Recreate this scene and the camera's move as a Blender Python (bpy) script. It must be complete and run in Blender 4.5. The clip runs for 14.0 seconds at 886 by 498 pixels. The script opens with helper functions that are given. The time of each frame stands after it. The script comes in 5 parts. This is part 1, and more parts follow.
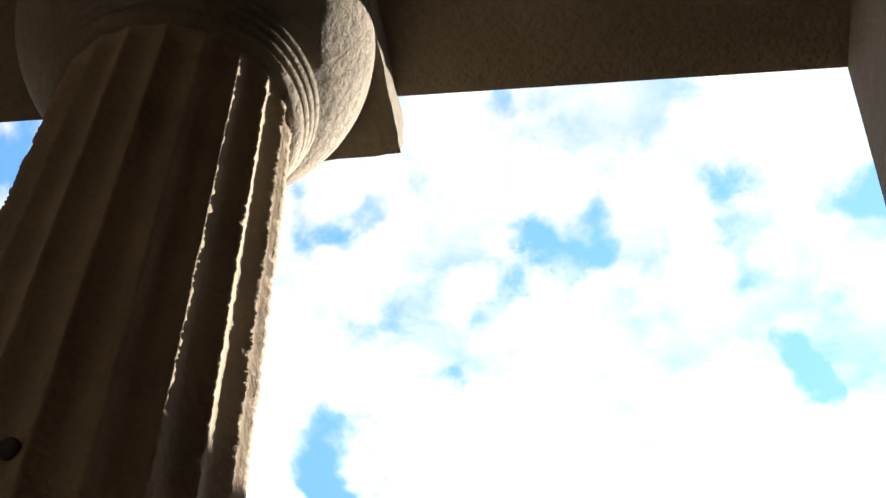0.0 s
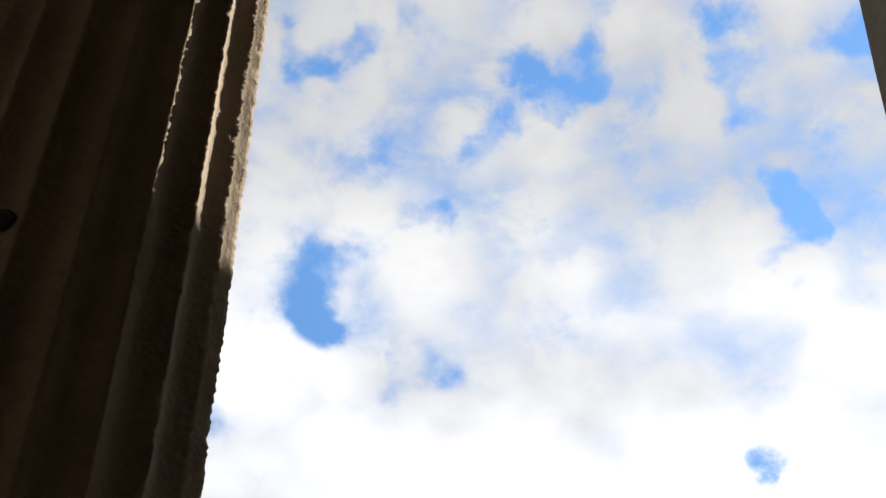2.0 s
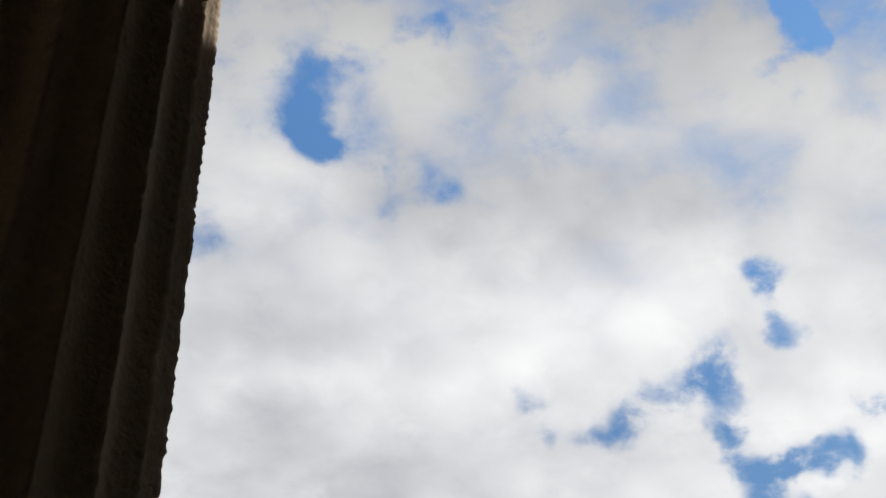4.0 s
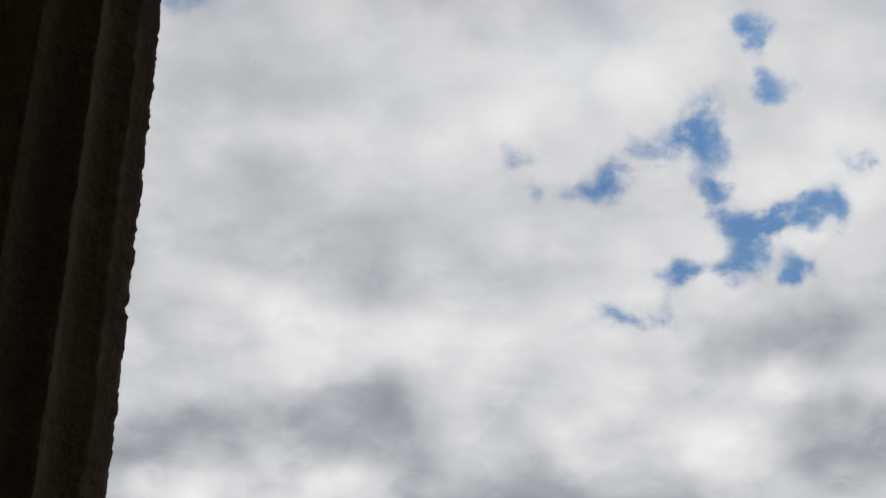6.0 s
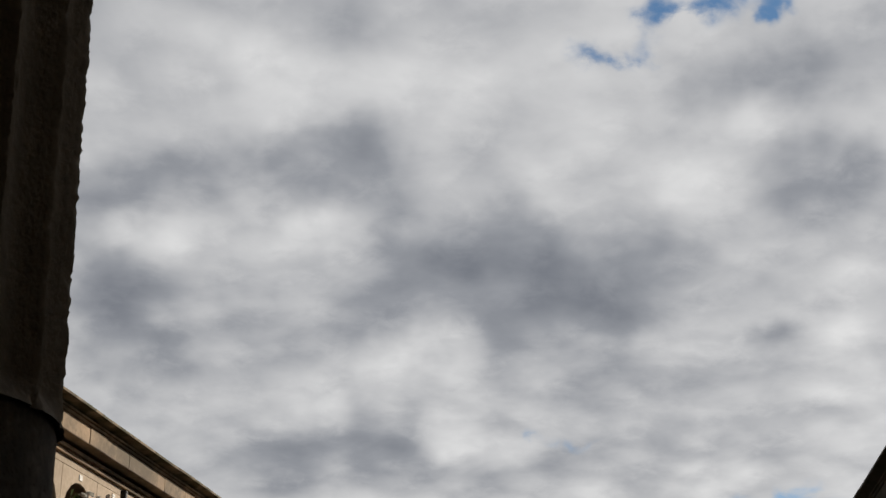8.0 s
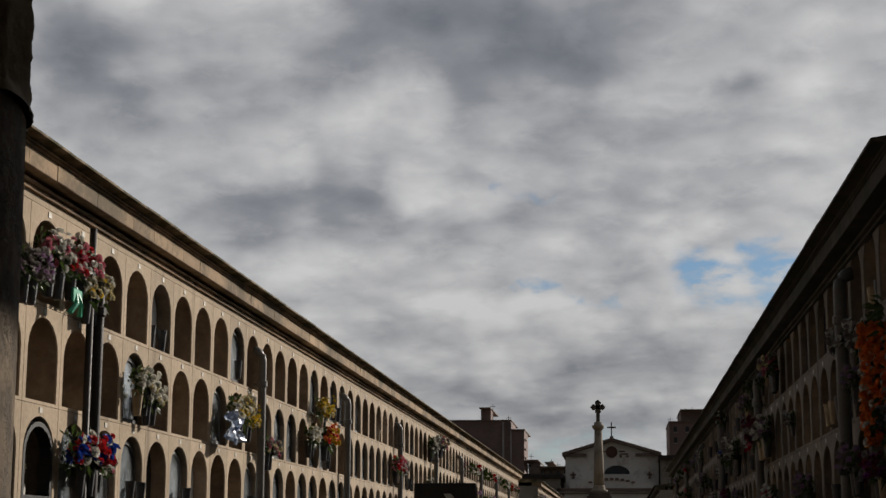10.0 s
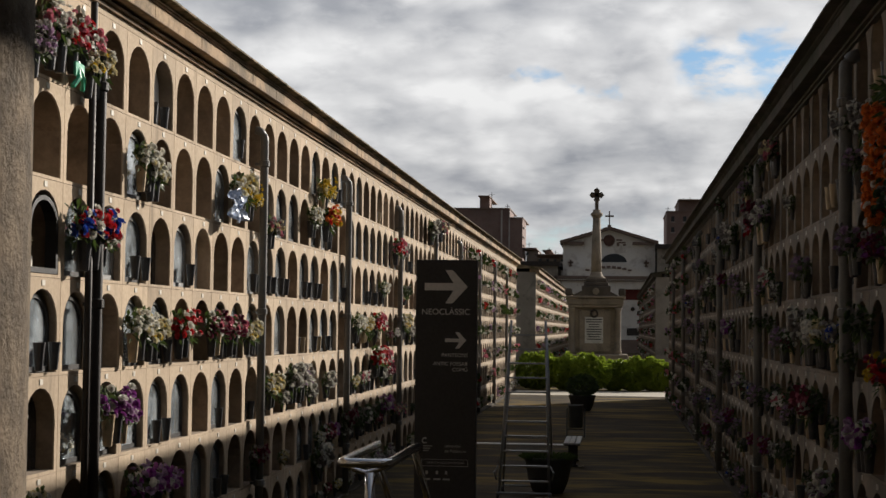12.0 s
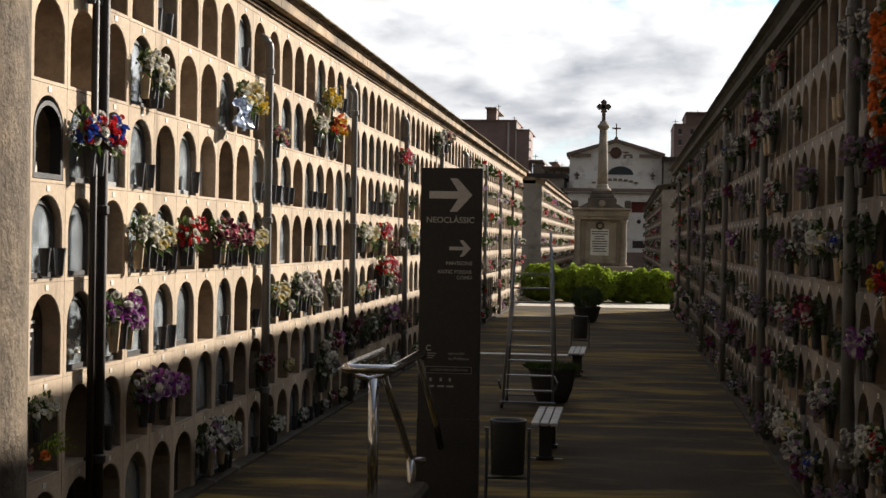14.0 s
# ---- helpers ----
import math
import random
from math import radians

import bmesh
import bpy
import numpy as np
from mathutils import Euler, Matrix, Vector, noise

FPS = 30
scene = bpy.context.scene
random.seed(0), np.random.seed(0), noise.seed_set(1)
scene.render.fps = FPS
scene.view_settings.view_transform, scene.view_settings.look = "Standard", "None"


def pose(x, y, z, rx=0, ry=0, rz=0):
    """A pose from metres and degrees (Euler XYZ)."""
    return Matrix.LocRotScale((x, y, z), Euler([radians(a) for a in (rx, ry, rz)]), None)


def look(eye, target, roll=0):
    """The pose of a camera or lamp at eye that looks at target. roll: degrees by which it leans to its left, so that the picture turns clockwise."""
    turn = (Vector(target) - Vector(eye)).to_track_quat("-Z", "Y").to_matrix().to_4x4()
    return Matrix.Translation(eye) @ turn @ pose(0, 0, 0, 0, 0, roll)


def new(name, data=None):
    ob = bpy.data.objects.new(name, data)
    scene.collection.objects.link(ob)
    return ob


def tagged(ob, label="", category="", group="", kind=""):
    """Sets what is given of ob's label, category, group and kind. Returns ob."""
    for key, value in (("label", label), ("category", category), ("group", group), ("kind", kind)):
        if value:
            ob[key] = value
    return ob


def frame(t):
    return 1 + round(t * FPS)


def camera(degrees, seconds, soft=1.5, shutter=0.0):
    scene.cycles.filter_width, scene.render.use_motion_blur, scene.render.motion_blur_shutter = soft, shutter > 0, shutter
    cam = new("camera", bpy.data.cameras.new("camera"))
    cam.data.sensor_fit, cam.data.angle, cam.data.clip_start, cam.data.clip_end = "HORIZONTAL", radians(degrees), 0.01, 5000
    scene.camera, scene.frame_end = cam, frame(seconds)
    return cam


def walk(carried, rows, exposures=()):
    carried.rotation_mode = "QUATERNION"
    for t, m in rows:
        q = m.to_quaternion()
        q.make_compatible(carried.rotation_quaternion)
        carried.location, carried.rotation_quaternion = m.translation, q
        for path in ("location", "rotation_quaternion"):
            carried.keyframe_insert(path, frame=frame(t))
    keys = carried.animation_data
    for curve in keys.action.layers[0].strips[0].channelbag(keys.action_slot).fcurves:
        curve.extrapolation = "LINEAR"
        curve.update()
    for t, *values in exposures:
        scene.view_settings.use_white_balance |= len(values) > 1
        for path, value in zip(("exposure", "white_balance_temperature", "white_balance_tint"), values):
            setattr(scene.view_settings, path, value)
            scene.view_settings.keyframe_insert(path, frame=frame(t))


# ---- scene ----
import itertools

# camera: seconds, x, z, pitch, roll, yaw
PATH = [
    (0.0, -0.139, 3.335, 49.74, 3.26, 11.25),
    (0.5, -0.135, 3.297, 48.36, 3.20, 11.02),
    (1.0, -0.137, 3.244, 46.74, 2.94, 10.54),
    (1.5, -0.121, 3.197, 45.18, 2.98, 10.40),
    (2.0, -0.110, 3.171, 43.81, 3.21, 10.21),
    (2.2, -0.104, 3.162, 43.31, 3.27, 10.17),
    (4.3, -0.057, 3.007, 35.89, 2.14, 9.58),
    (4.5, -0.052, 2.987, 35.01, 2.15, 9.50),
    (5.0, -0.038, 2.938, 32.87, 2.12, 9.31),
    (5.5, -0.029, 2.893, 30.73, 2.01, 9.06),
    (6.0, -0.026, 2.843, 28.44, 1.88, 8.79),
    (6.5, -0.019, 2.791, 26.01, 1.67, 8.55),
    (7.0, -0.011, 2.735, 23.57, 1.44, 8.24),
    (7.5, -0.004, 2.688, 21.31, 1.08, 7.93),
    (7.7, 0.000, 2.671, 20.47, 0.93, 7.81),
    (9.8, 0.004, 2.524, 11.33, 0.21, 6.36),
    (10.0, 0.003, 2.513, 10.39, 0.12, 6.29),
    (10.5, 0.003, 2.488, 8.13, 0.01, 6.23),
    (11.0, -0.006, 2.467, 6.05, 0.12, 6.22),
    (11.5, -0.020, 2.447, 4.24, 0.39, 6.22),
    (12.0, -0.028, 2.431, 2.81, 0.66, 6.22),
    (12.5, -0.028, 2.419, 1.71, 0.79, 6.24),
    (13.0, -0.024, 2.410, 0.83, 0.85, 6.29),
    (13.5, -0.019, 2.405, 0.15, 0.89, 6.36),
    (14.0, -0.015, 2.401, -0.35, 0.95, 6.40),
]
cam = camera(31.0, 14.0)
STOPS = [(0.0, 2.1), (1.0, 1.75), (2.2, 1.2), (4.3, 0.62), (5.5, 0.47), (7.0, 0.32), (7.7, 0.2), (9.8, -0.1), (10.6, -0.2), (11.2, -0.05), (12.0, 0.5), (13.0, 1.1), (14.0, 1.2)]
walk(cam, [(t, pose(x, 0, z, 0, 0, yaw) @ pose(0, 0, 0, 90 + pitch) @ pose(0, 0, 0, 0, 0, roll)) for t, x, z, pitch, roll, yaw in PATH], STOPS)

# ---- light ----
SUN_AZ, SUN_EL = 36.0, 21.2   # degrees clockwise from +y, and above the horizon


def sun_light():
    data = bpy.data.lights.new("sun", "SUN")
    data.energy, data.angle, data.color = 4.5, radians(0.6), (1.0, 0.915, 0.81)
    a, e = radians(SUN_AZ), radians(SUN_EL)
    to = Vector((math.sin(a) * math.cos(e), math.cos(a) * math.cos(e), math.sin(e)))
    ob = new("sun", data)
    ob.matrix_world = look(to * 50, (0, 0, 0))


sun_light()


class Nodes:
    """Short-hand for building node trees."""

    def __init__(self, tree):
        self.tree = tree
        tree.nodes.clear()

    def add(self, kind, **kw):
        n = self.tree.nodes.new(kind)
        for k, val in kw.items():
            setattr(n, k, val)
        return n

    def put(self, sock, val):
        if isinstance(val, bpy.types.NodeSocket):
            self.tree.links.new(val, sock)
        elif val is not None:
            sock.default_value = val

    def math(self, op, a, b=None, c=None, clamp=False):
        n = self.add("ShaderNodeMath", operation=op, use_clamp=clamp)
        for k, val in enumerate((a, b, c)):
            self.put(n.inputs[k], val)
        return n.outputs[0]

    def vec(self, op, a, b=None, scale=None):
        n = self.add("ShaderNodeVectorMath", operation=op)
        self.put(n.inputs[0], a)
        self.put(n.inputs[1], b)
        if scale is not None:
            self.put(n.inputs["Scale"], scale)
        return n.outputs["Value" if op in ("DOT_PRODUCT", "DISTANCE", "LENGTH") else "Vector"]

    def noise(self, vec, scale, detail=5.0, rough=0.55, distort=0.0):
        n = self.add("ShaderNodeTexNoise")
        self.put(n.inputs["Vector"], vec)
        for k, val in (("Scale", scale), ("Detail", detail), ("Roughness", rough), ("Distortion", distort)):
            n.inputs[k].default_value = val
        return n.outputs["Fac"]

    def ramp(self, fac, stops, mode="LINEAR"):
        n = self.add("ShaderNodeValToRGB")
        n.color_ramp.interpolation = mode
        el = n.color_ramp.elements
        while len(el) < len(stops):
            el.new(0.5)
        for k, (p, c) in enumerate(stops):
            el[k].position = p
            el[k].color = (*c, 1) if isinstance(c, tuple) else (c, c, c, 1)
        self.put(n.inputs[0], fac)
        return n.outputs[0]

    def mix(self, fac, a, b, blend="MIX"):
        n = self.add("ShaderNodeMix", data_type="RGBA", blend_type=blend)
        self.put(n.inputs[0], fac)
        self.put(n.inputs[6], (*a, 1) if isinstance(a, tuple) else a)
        self.put(n.inputs[7], (*b, 1) if isinstance(b, tuple) else b)
        return n.outputs[2]

    def rng(self, val, a, b, c, d, smooth=True):
        n = self.add("ShaderNodeMapRange", interpolation_type="SMOOTHSTEP" if smooth else "LINEAR")
        for k, x in enumerate((val, a, b, c, d)):
            self.put(n.inputs[k], x)
        return n.outputs[0]


def toward(az, el):
    a, e = radians(az), radians(el)
    return (math.sin(a) * math.cos(e), math.cos(a) * math.cos(e), math.sin(e))


# cloud forms as streaks: azimuth and elevation of both ends, radius in degrees, weight
HIGH_GAPS = [
    (-13.4, 54.2, -13.6, 52.1, 1.1, 0.80),
    (-11.2, 54.6, -8.0, 55.0, 0.8, 0.75),
    (-19.4, 51.4, -18.3, 49.7, 1.0, 0.60),
    (-17.1, 50.2, -15.7, 50.9, 0.8, 0.80),
    (-35.4, 50.4, -35.4, 49.1, 1.2, 0.80),
    (-17.3, 42.7, -16.1, 40.7, 1.5, 1.05),
    (-16.4, 43.4, -11.0, 44.6, 1.2, 0.55),
    (-8.8, 47.3, -6.0, 49.4, 1.3, 0.85),
    (-6.3, 50.5, -4.3, 49.0, 1.2, 1.00),
    (-4.3, 49.0, -2.1, 51.0, 1.1, 1.00),
    (4.8, 51.1, 5.0, 48.5, 1.2, 1.00),
    (9.6, 50.3, 12.8, 50.2, 1.0, 0.75),
    (7.2, 45.2, 7.5, 43.4, 1.1, 0.95),
    (6.2, 42.5, 6.4, 42.1, 0.9, 0.70),
    (-12.6, 39.6, -12.0, 38.7, 1.2, 0.40),
]
MID_GAPS = [
    (4.5, 35.7, 4.9, 34.0, 1.1, 0.95),
    (1.5, 32.8, 2.4, 30.9, 1.4, 1.05),
    (-3.0, 30.4, -0.3, 32.0, 1.3, 0.62),
    (2.7, 29.4, 6.7, 29.4, 1.2, 0.90),
    (1.0, 27.2, 4.2, 28.4, 1.3, 0.85),
    (5.4, 27.3, 5.8, 27.1, 0.9, 0.80),
    (-2.2, 26.2, 0.2, 25.9, 0.9, 0.75),
    (8.0, 30.8, 8.7, 30.7, 0.8, 0.65),
    (-5.8, 32.2, -5.1, 30.9, 1.1, 0.42),
    (-20.5, 36.8, -20.4, 36.6, 1.2, 0.30),
    (-10.8, 39.5, -10.2, 39.1, 1.1, 0.28),
]
LOW_GAPS = [
    (3.0, 9.1, 6.0, 9.3, 1.4, 0.60),
    (5.6, 10.6, 4.8, 10.4, 0.8, 0.40),
    (-3.3, 8.8, -0.2, 8.6, 0.5, 0.45),
    (-0.9, 3.7, 1.7, 3.8, 1.0, 0.30),
    (-3.3, 3.4, -1.7, 3.2, 1.0, 0.35),
    (-4.3, 12.0, -2.0, 12.6, 0.4, 0.30),
]
HIGH_BANKS = [
    (-20.1, 33.5, -15.7, 33.3, 3.5, 0.16),
    (-11.8, 39.1, -0.2, 38.1, 3.3, 0.19),
    (-17.1, 29.2, -11.5, 27.7, 3.5, 0.21),
    (-6.5, 28.7, -7.3, 26.5, 2.8, 0.08),
    (-13.0, 24.5, -6.4, 24.9, 2.0, -0.07),
    (-16.4, 38.7, -15.3, 38.4, 2.3, -0.09),
    (1.9, 24.6, 6.1, 24.7, 1.8, 0.27),
    (-5.3, 35.2, 0.9, 35.6, 3.3, -0.11),
    (6.0, 29.3, 7.5, 32.1, 3.0, -0.13),
    (-18.3, 31.5, -6.5, 32.9, 1.8, -0.11),
]
MID_BANKS = [
    (-21.0, 20.7, -11.1, 22.4, 2.0, 0.38),
    (-7.1, 18.6, 0.5, 18.4, 2.9, 0.42),
    (-10.0, 20.7, -9.9, 18.7, 2.3, 0.26),
    (-14.8, 15.6, -10.5, 17.0, 2.5, 0.29),
    (-19.8, 16.5, -18.6, 14.6, 2.8, 0.32),
    (5.5, 21.3, 8.0, 21.6, 1.9, 0.26),
    (-4.8, 16.3, -0.8, 16.3, 2.5, 0.19),
    (2.8, 18.8, 5.1, 18.5, 2.5, 0.10),
    (4.3, 15.8, 5.1, 15.9, 0.8, 0.19),
    (-11.2, 13.4, -9.5, 13.2, 1.5, 0.13),
]
MID_LIGHTS = [
    (-13.2, 19.9, -10.8, 20.7, 1.3, -0.22),
    (-9.8, 15.6, -8.3, 15.5, 1.5, -0.17),
    (-19.6, 19.1, -18.1, 18.7, 1.3, -0.20),
    (-3.5, 20.5, -0.9, 19.6, 1.8, -0.18),
    (-7.4, 12.9, -6.4, 13.1, 1.5, -0.15),
    (6.5, 15.9, 8.1, 16.2, 1.5, -0.13),
    (-14.3, 24.9, -3.2, 26.2, 4.3, -0.11),
    (0.7, 22.1, 3.2, 21.8, 1.3, -0.14),
    (4.1, 23.3, 7.9, 22.6, 1.3, -0.15),
    (-10.9, 23.7, -7.6, 23.6, 1.5, -0.06),
]
LOW_BANKS = [
    (-14.2, 11.1, -8.2, 12.1, 2.2, 0.27),
    (-19.8, 16.2, -15.8, 16.6, 2.8, 0.10),
    (-5.3, 11.0, -1.6, 12.4, 1.9, 0.19),
    (-4.7, 15.5, -0.5, 15.2, 2.5, 0.10),
    (-2.7, 6.1, 2.7, 6.3, 1.5, 0.27),
    (-8.2, 5.3, -2.1, 5.1, 1.3, 0.25),
    (-3.3, 4.3, 1.5, 4.4, 0.7, 0.20),
    (-9.2, 7.8, -5.5, 7.4, 1.0, 0.14),
    (4.4, 15.6, 6.0, 15.6, 0.9, 0.10),
    (0.2, 12.0, 5.3, 12.4, 2.0, 0.09),
    (-17.3, 14.0, -15.2, 12.5, 2.3, 0.06),
]
LOW_LIGHTS = [
    (-9.5, 15.5, -7.0, 15.5, 1.4, -0.22),
    (-7.2, 13.0, -4.7, 12.2, 1.3, -0.26),
    (-11.9, 13.2, -11.7, 12.8, 1.1, -0.20),
    (-12.5, 8.9, -8.0, 9.6, 1.3, -0.18),
    (-6.8, 8.3, 1.4, 7.8, 1.0, -0.24),
    (2.0, 9.9, 2.4, 8.9, 1.3, -0.24),
    (6.4, 15.4, 7.4, 15.9, 1.1, -0.13),
    (2.6, 10.7, 4.0, 10.9, 1.1, -0.15),
    (-3.9, 6.8, 1.1, 6.9, 0.6, -0.18),
    (-8.0, 6.0, -3.9, 5.9, 0.5, -0.15),
    (-2.7, 4.9, 1.1, 5.1, 0.4, -0.13),
    (8.1, 17.8, 9.7, 18.0, 1.8, -0.15),
]


def sky_world():
    world = bpy.data.worlds.new("sky")
    scene.world = world
    world.use_nodes = True
    n = Nodes(world.node_tree)
    sky = n.add("ShaderNodeTexSky", sky_type="NISHITA", sun_disc=False, sun_elevation=radians(SUN_EL), sun_rotation=radians(SUN_AZ), air_density=1.0, dust_density=0.6, ozone_density=1.6)
    d = n.add("ShaderNodeTexCoord").outputs["Generated"]
    sep = n.add("ShaderNodeSeparateXYZ")
    n.put(sep.inputs[0], d)
    # the cloud layer is a flat sheet overhead, so it closes up towards the horizon
    up = n.math("MAXIMUM", n.math("ADD", sep.outputs[2], 0.3), 0.06)
    sheet = n.vec("SCALE", d, scale=n.math("DIVIDE", 1.0, up))
    flat = n.vec("MULTIPLY", sheet, (1, 1, 0))
    fine = n.noise(n.vec("ADD", flat, (7.3, 2.1, 0)), 30.0, 9.0, 0.62, 0.3)
    puff = n.noise(flat, 11.0, 8.0, 0.5, 0.3)
    shade = n.noise(n.vec("ADD", flat, (1.7, 4.4, 0)), 5.0, 6.0, 0.5, 0.4)
    cell = n.add("ShaderNodeTexVoronoi", feature="SMOOTH_F1")
    n.put(cell.inputs["Vector"], n.vec("ADD", flat, n.vec("SCALE", (1, 1, 0), scale=n.math("MULTIPLY", fine, 0.05))))
    for k, val in (("Scale", 17.0), ("Smoothness", 0.35), ("Detail", 0.0), ("Roughness", 0.5)):
        cell.inputs[k].default_value = val
    billow = n.math("SUBTRACT", 0.42, cell.outputs["Distance"])

    def wander(scale, amount):
        w = n.add("ShaderNodeTexNoise")
        n.put(w.inputs["Vector"], d)
        for k, val in (("Scale", scale), ("Detail", 4.0), ("Roughness", 0.55)):
            w.inputs[k].default_value = val
        return n.vec("ADD", d, n.vec("SCALE", n.vec("SUBTRACT", w.outputs["Color"], (0.5, 0.5, 0.5)), scale=amount))

    def streaks(at, *lists):
        total = None
        for k, (az, el, az_end, el_end, rad, weight) in enumerate(itertools.chain(*lists)):
            if total is not None and k % 5 == 0:
                # each batch leans on the last, so that the node stack stays short
                at = n.vec("SCALE", at, scale=n.math("MULTIPLY_ADD", total, 1e-6, 1.0))
            a, b = Vector(toward(az, el)), Vector(toward(az_end, el_end))
            ab = b - a
            away = n.vec("SUBTRACT", at, tuple(a))
            along = n.math("MULTIPLY", n.vec("DOT_PRODUCT", away, tuple(ab / max(ab.length_squared, 1e-8))), 1.0, clamp=True)
            c = n.vec("DISTANCE", away, n.vec("SCALE", tuple(ab), scale=along))
            s = n.rng(c, 0.0, radians(rad), weight, 0.0)
            total = s if total is None else n.math("ADD", total, s)
        return total

    # ragged gaps with rounded cloud edges
    gap = streaks(wander(19.0, 0.06), HIGH_GAPS, MID_GAPS, LOW_GAPS)
    gap = n.math("MINIMUM", n.math("MULTIPLY", gap, 1.05), 1.1)
    lumps = n.math("MULTIPLY_ADD", n.math("SUBTRACT", puff, 0.5), 2.4, n.math("MULTIPLY", billow, 1.0))
    lumps = n.math("MULTIPLY_ADD", n.math("SUBTRACT", fine, 0.5), 1.6, lumps)
    high = n.rng(sep.outputs[2], 0.5, 0.75, 0.0, 1.0)
    swing = n.math("MULTIPLY_ADD", high, 0.7, n.math("MULTIPLY", gap, 2.0))
    swing = n.math("MULTIPLY", n.math("MINIMUM", swing, 1.0), 1.6)
    clear = n.rng(n.math("SUBTRACT", n.math("MULTIPLY_ADD", high, 0.27, gap), n.math("MULTIPLY", lumps, swing)), 0.0, 1.5, 0.0, 1.0)
    # thick cloud is greyer than its thin edges
    low = n.rng(sep.outputs[2], 0.2, 0.62, 1.0, 0.6)
    grey = n.math("ADD", n.math("MULTIPLY", n.math("SUBTRACT", shade, 0.5), n.math("MULTIPLY", low, 0.8)), n.math("SUBTRACT", n.rng(sep.outputs[2], 0.12, 0.3, 0.22, 0.33), n.rng(sep.outputs[2], 0.4, 0.62, 0.0, 0.1)))
    grey = n.math("ADD", grey, streaks(wander(9.0, 0.07), HIGH_BANKS, MID_BANKS, MID_LIGHTS, LOW_BANKS, LOW_LIGHTS))
    relief = n.math("MULTIPLY_ADD", n.math("SUBTRACT", puff, 0.5), -0.5, n.math("MULTIPLY", billow, -0.25))
    grey = n.math("MULTIPLY_ADD", relief, low, grey)
    grey = n.math("MULTIPLY_ADD", n.math("SUBTRACT", fine, 0.5), 0.16, grey, clamp=True)
    cloud = n.ramp(grey, [(0.0, (0.985, 0.985, 0.985)), (0.3, (0.72, 0.725, 0.74)), (0.65, (0.40, 0.417, 0.455)), (1.0, (0.22, 0.239, 0.28))])
    # clouds are brightest towards the sun
    glow = n.rng(n.vec("DOT_PRODUCT", d, toward(SUN_AZ, SUN_EL)), -0.2, 0.72, 0.2, 1.0)
    blue = n.mix(1.0, sky.outputs[0], n.vec("SCALE", n.mix(n.rng(sep.outputs[2], 0.04, 0.4, 0.0, 1.0), (0.068, 0.085, 0.108), (0.057, 0.085, 0.107)), scale=n.rng(sep.outputs[2], 0.45, 0.75, 0.62, 1.1)), "MULTIPLY")
    cloud = n.mix(1.0, cloud, n.vec("SCALE", (0.62, 0.62, 0.62), scale=n.math("MULTIPLY", glow, n.math("MULTIPLY", n.rng(sep.outputs[2], 0.05, 0.22, 0.88, 1.08), n.rng(sep.outputs[2], 0.54, 0.76, 1.0, 0.57)))), "MULTIPLY")
    col = n.mix(clear, cloud, blue)
    bg = n.add("ShaderNodeBackground")
    n.put(bg.inputs[0], col)
    bg.inputs[1].default_value = 1.0
    out = n.add("ShaderNodeOutputWorld")
    n.put(out.inputs[0], bg.outputs[0])


sky_world()

